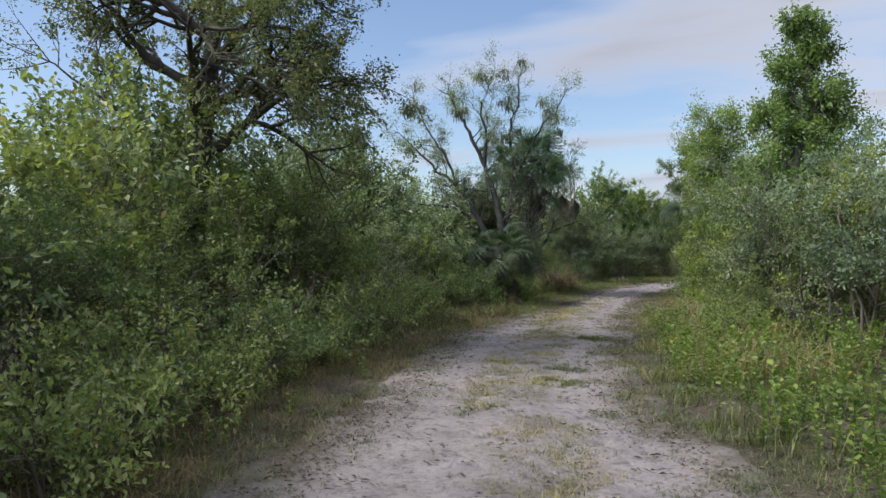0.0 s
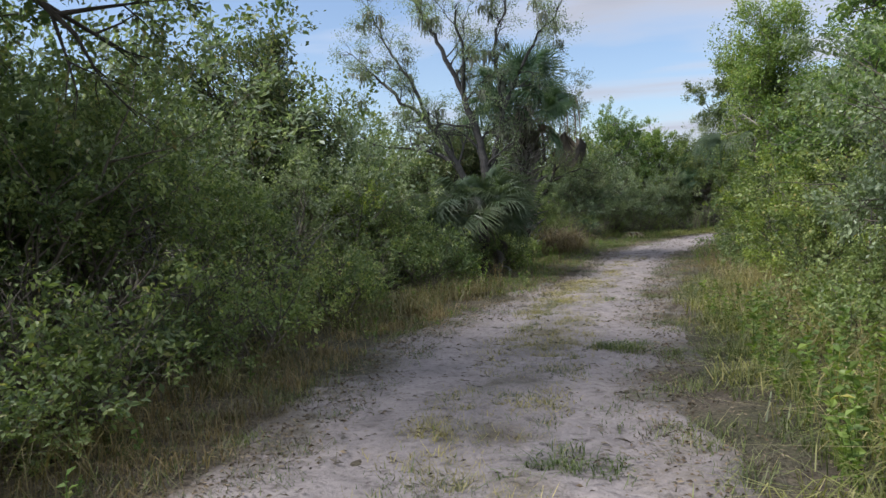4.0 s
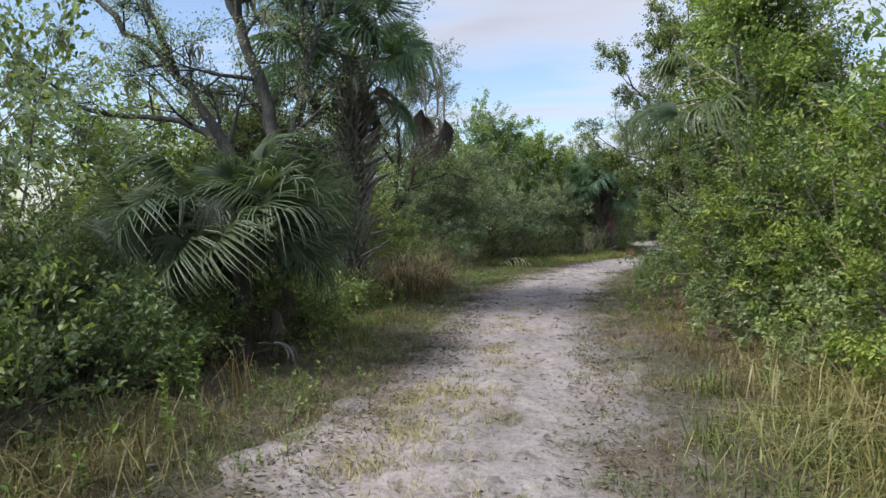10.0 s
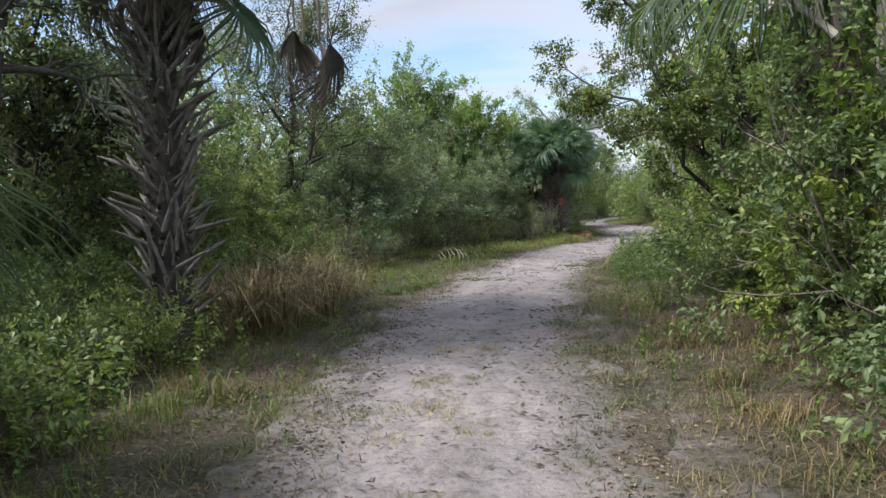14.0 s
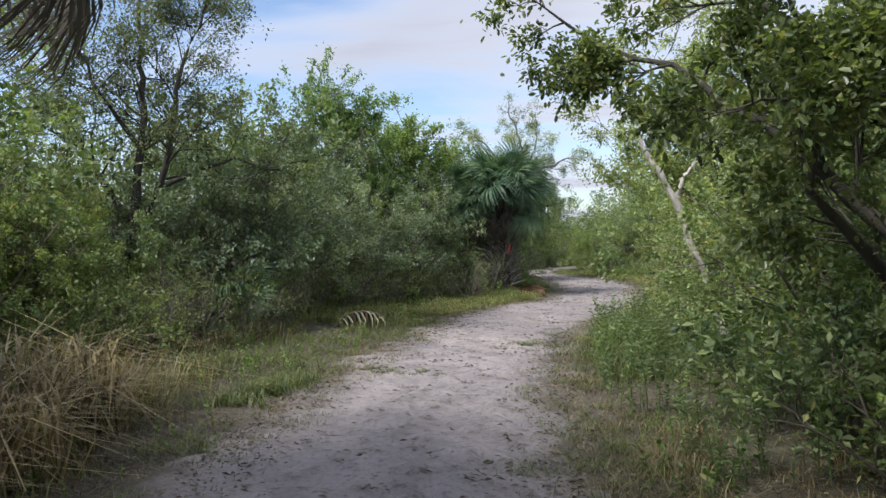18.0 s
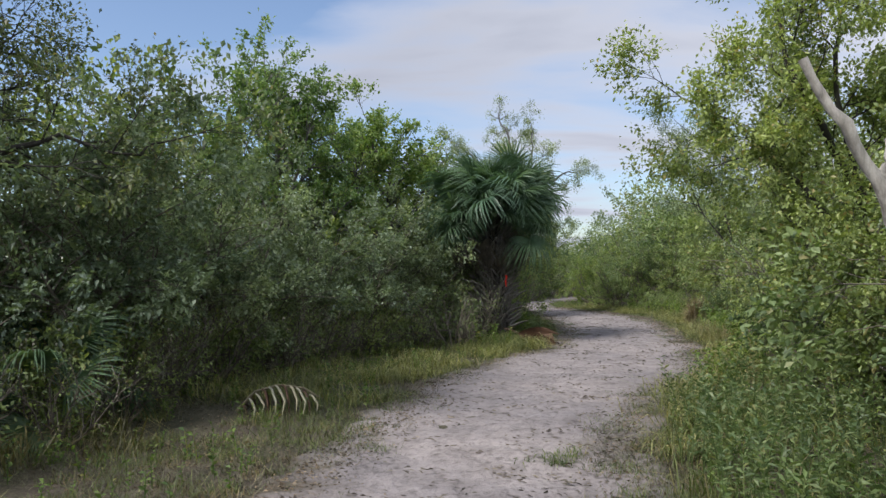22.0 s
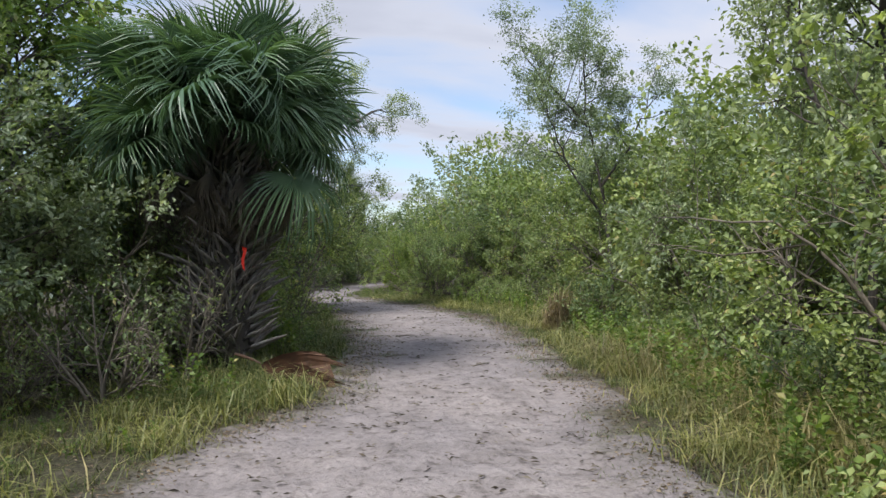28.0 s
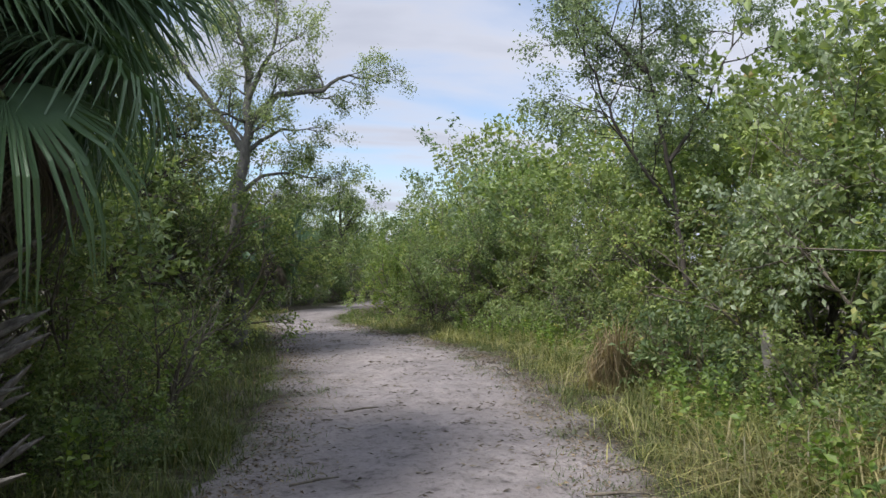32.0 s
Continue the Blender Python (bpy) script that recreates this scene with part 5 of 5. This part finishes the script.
M_DEBRIS = leaf_material("dark_debris", (0.06, 0.05, 0.043), (0.11, 0.095, 0.082), (0.18, 0.16, 0.14), rough=0.85, through_light=0.03)
debris(502, 1500, 3, 62)
litter(501, "leaf_litter", "fallen brown leaves strewn along the path edges", 46000, 2, 60, 0.28, 1.3, 0.036, M_LITTER)


# ---- single things by the path ----
def bent(name, label, category, pts, radii, mat, sides=7):
    ob = part(name, quads(name, *tube(np.array(pts), np.array(radii), sides), True), mat)
    return tagged(ob, label, category)


snag = thing("dead_tree", "bleached bare dead trunk leaning towards the path", "dead tree")


def worn(pts, radii, seed, n=22):
    """The same limb with knots, twists and uneven thickness."""
    rng = np.random.default_rng(seed)
    pts, u = np.array(pts, float), np.linspace(0, 1, n)
    k = np.linspace(0, 1, len(pts))
    line = np.stack([np.interp(u, k, pts[:, a]) for a in range(3)], 1) + 0.012 * rng.normal(size=(n, 3))
    return tube(line, np.interp(u, k, radii) * rng.uniform(0.8, 1.18, n), 10)


part("trunk", quads("trunk", *worn([(2.2, 33.0, -0.05), (2.0, 33.0, 0.55), (1.78, 33.0, 1.15), (1.58, 33.0, 1.65), (1.43, 33.0, 2.1), (1.2, 33.0, 2.5), (0.98, 33.0, 2.87)], [0.062, 0.05, 0.045, 0.05, 0.046, 0.036, 0.028], 71), True), M_BARK_WHITE, snag)
part("side_branch", quads("side_branch", *worn([(1.45, 33.0, 2.05), (1.52, 33.02, 2.3), (1.62, 33.05, 2.45), (1.76, 33.1, 2.6)], [0.04, 0.03, 0.024, 0.008], 72, 12), True), M_BARK_WHITE, snag)

fallen = frond("fallen_frond", fan("brown")[0])
tagged(fallen, "fallen brown palm frond lying by the path", "palm frond")
fallen.matrix_basis = pose(0.42, 44.52, 0.34, 30, 17, -34) @ Matrix.Diagonal((1.1, 1.1, 1.1, 1))
straw = thing("fallen_frond", "dry frond with pale ribs arching over the grass verge", "palm frond", at=pose(-3.1, 36.9, height(-3.1, 36.9), 0, 0, 8))
part("midrib", quads("midrib", *tube([(-0.42, 0.0, 0.03), (-0.22, 0.02, 0.24), (0.05, 0.03, 0.30), (0.32, 0.0, 0.26), (0.5, -0.03, 0.15)], [0.02, 0.018, 0.016, 0.013, 0.008], 6), True), M_STRAW, straw)
for k in range(11):
    x = -0.36 + 0.075 * k
    z = 0.30 - 1.1 * (x - 0.06) ** 2
    side = -0.22 - 0.05 * math.sin(k * 1.7)
    rib = tube([(x, 0.02, z), (x + 0.04, side * 0.45, z * 0.95), (x + 0.07 + 0.02 * (k % 3), side, z * 0.55), (x + 0.08, side * 1.25, 0.02)], [0.012, 0.016, 0.012, 0.004], 4)
    part("segment", quads("segment", *rib), M_PALE_STRAW if k % 3 else M_FAN_BROWN, straw)
    rib = tube([(x, 0.03, z), (x + 0.03, 0.12, z * 0.85), (x + 0.05, 0.24, z * 0.4), (x + 0.06, 0.3, 0.02)], [0.012, 0.016, 0.012, 0.004], 4)
    part("segment", quads("segment", *rib), M_FAN_BROWN, straw)

for x, y, z, turn, tilt, size, words in ((-5.25, 20.6, 1.95, -60, 62, 0.62, "bleached dead fan hanging on the palmetto"), (-4.85, 20.7, 0.28, 35, 12, 0.5, "pale dead fan lying below the palmetto")):
    old = thing("dead_frond", words, "palm frond", at=pose(x, y, z, 0, tilt, turn) @ Matrix.Diagonal((size, size, size, 1)))
    frond("fan", fan("bleached")[0], old)

tag = bmesh.new()
for k in range(5):
    z = 1.52 - 0.065 * k
    tag.verts.new((0.49 + 0.012 * math.sin(k * 1.9), 44.80 - 0.01 * (k % 2), z))
    tag.verts.new((0.535 + 0.012 * math.sin(k * 1.9 + 0.6) - 0.006 * k, 44.79 + 0.012 * (k % 2), z - 0.01))
tag.verts.ensure_lookup_table()
for k in range(4):
    tag.faces.new([tag.verts[2 * k], tag.verts[2 * k + 1], tag.verts[2 * k + 3], tag.verts[2 * k + 2]])
bmesh.ops.solidify(tag, geom=tag.faces[:], thickness=0.003)
tagged(part("marker_tape", tag, M_TAG), "strip of red marker tape on the palm trunk", "marker tape")

bent("wooden_post", "short dark weathered wooden post by the path", "post", [(2.05, 55.9, -0.05), (2.05, 55.9, 0.3), (2.06, 55.9, 0.62)], [0.045, 0.043, 0.04], M_POST, 8)
bent("stump", "pale bleached stump among the green weeds", "stump", [(7.12, 47.0, -0.05), (7.1, 47.0, 0.4), (7.07, 47.0, 0.82)], [0.075, 0.065, 0.06], M_BARK_WHITE, 9)

STICKS = [((-4.1, 3.7), (-3.65, 4.27), 0.014), ((3.09, 48.38), (3.46, 48.49), 0.012), ((-3.32, 16.1), (-3.11, 16.13), 0.008), ((-1.52, 23.6), (-1.4, 23.62), 0.01), ((-1.04, 21.45), (-0.88, 21.5), 0.012),
          ((-4.5, 17.4), (-4.1, 17.9), 0.018), ((2.4, 46.0), (2.75, 46.1), 0.01), ((3.3, 44.9), (3.6, 45.1), 0.009), ((4.2, 45.2), (4.6, 45.1), 0.012)]
for (x0, y0), (x1, y1), r in STICKS:
    mx, my = (x0 + x1) / 2 + 0.03, (y0 + y1) / 2 - 0.02
    bent("stick", "dry fallen stick lying on the ground", "stick", [(x0, y0, 0.035), (mx, my, 0.05), (x1, y1, 0.035)], [r, r * 0.9, r * 0.5], M_TWIG, 6)["group"] = "fallen sticks"

# withered fronds that hang from the booted palm on long stalks
hang = bpy.data.objects["cabbage_palm"]
for k, (x, y, z, turn, size) in enumerate(((1.0, 2.4, 4.3, 20, 1.6), (0.8, 2.65, 4.35, 75, 1.5), (1.2, 2.2, 4.2, -30, 1.55), (0.9, 2.3, 4.4, 130, 1.4))):
    stalk = part("frond_stalk", quads("frond_stalk", *tube([(0.1, 0.1, 4.35), (0.45 * x, 0.45 * y, 4.6), (0.85 * x, 0.85 * y, 4.3), (x, y, z)], [0.03, 0.022, 0.018, 0.014], 5), True), M_FAN_DEAD, hang)
    old = frond("dead_frond", fan("dead")[k % 3], hang, "grey-brown withered hanging frond")
    old.matrix_basis = pose(x, y, z + 0.4 * size, 0, 0, turn) @ pose(0, 0, 0, 0, 86, 0) @ Matrix.Diagonal((size, size, size, 1))


# old bare leaf stalks that stand out from the upper trunk
rng = np.random.default_rng(733)
for k in range(30):
    a, z, ln = k * 2.4, 2.1 + 2.1 * k / 30, rng.uniform(0.6, 1.15)
    c, d, up = math.cos(a), math.sin(a), rng.uniform(0.75, 1.3)
    part("old_stalk", quads("old_stalk", *tube([(0.15 * c, 0.15 * d, z), ((0.15 + 0.35 * ln) * c, (0.15 + 0.35 * ln) * d, z + 0.42 * ln * up), ((0.15 + 0.75 * ln) * c, (0.15 + 0.75 * ln) * d, z + 0.68 * ln * up)], [0.03, 0.018, 0.008], 5), True), M_BOOT, hang)


def clump(seed, x, y, label, mat, tall, count, width=0.006, lean=0.8):
    rng = np.random.default_rng(seed)
    spots = np.c_[0.13 * rng.normal(size=(count, 2)) + [x, y], np.full(count, height(x, y))]
    return tagged(part("grass_clump", quads("grass_clump", *blades(rng, spots, tall, 30, width, lean, 0.06)), mat), label, "grass clump", "grass clumps")


clump(601, 6.2, 48.6, "tall clump of dead straw-coloured grass", M_REED, 1.05, 20)
clump(602, 6.8, 48.4, "tall clump of dead straw-coloured grass", M_REED, 0.9, 13)
clump(603, -4.33, 19.4, "thin pale grass stalks standing upright", M_REED, 0.55, 1, 0.003)
for k, (x, y) in enumerate(((-5.0, 28.1), (-4.75, 28.8), (-5.4, 28.9), (-5.1, 29.5), (-5.6, 29.9), (-4.9, 30.2), (-4.5, 27.1), (-4.75, 27.6), (-4.35, 28.3), (-4.9, 26.9), (-4.55, 29.4), (-5.5, 27.8))):
    clump(610 + k, x, y, "tall arching clump of tan grass below the palm", M_REED, 0.95, 9, 0.0075, 1.5)
for k, (x, y, size) in enumerate(((-1.59, 9.7, 1.0), (-1.59, 8.86, 0.8), (-1.24, 8.65, 0.9), (-1.6, 13.3, 1.1), (-1.8, 32.4, 0.7), (-2.4, 32.6, 0.8), (-0.3, 34.6, 0.9), (-3.5, 31.2, 1.3), (-3.3, 31.7, 1.2), (-3.7, 30.7, 1.2), (-2.1, 17.3, 0.7), (-2.0, 7.0, 0.7))):
    clump(640 + k, x, y, "low green tuft of grass growing in the sand", M_GRASS, 0.13 * size, int(14 * size), 0.004, 1.6)
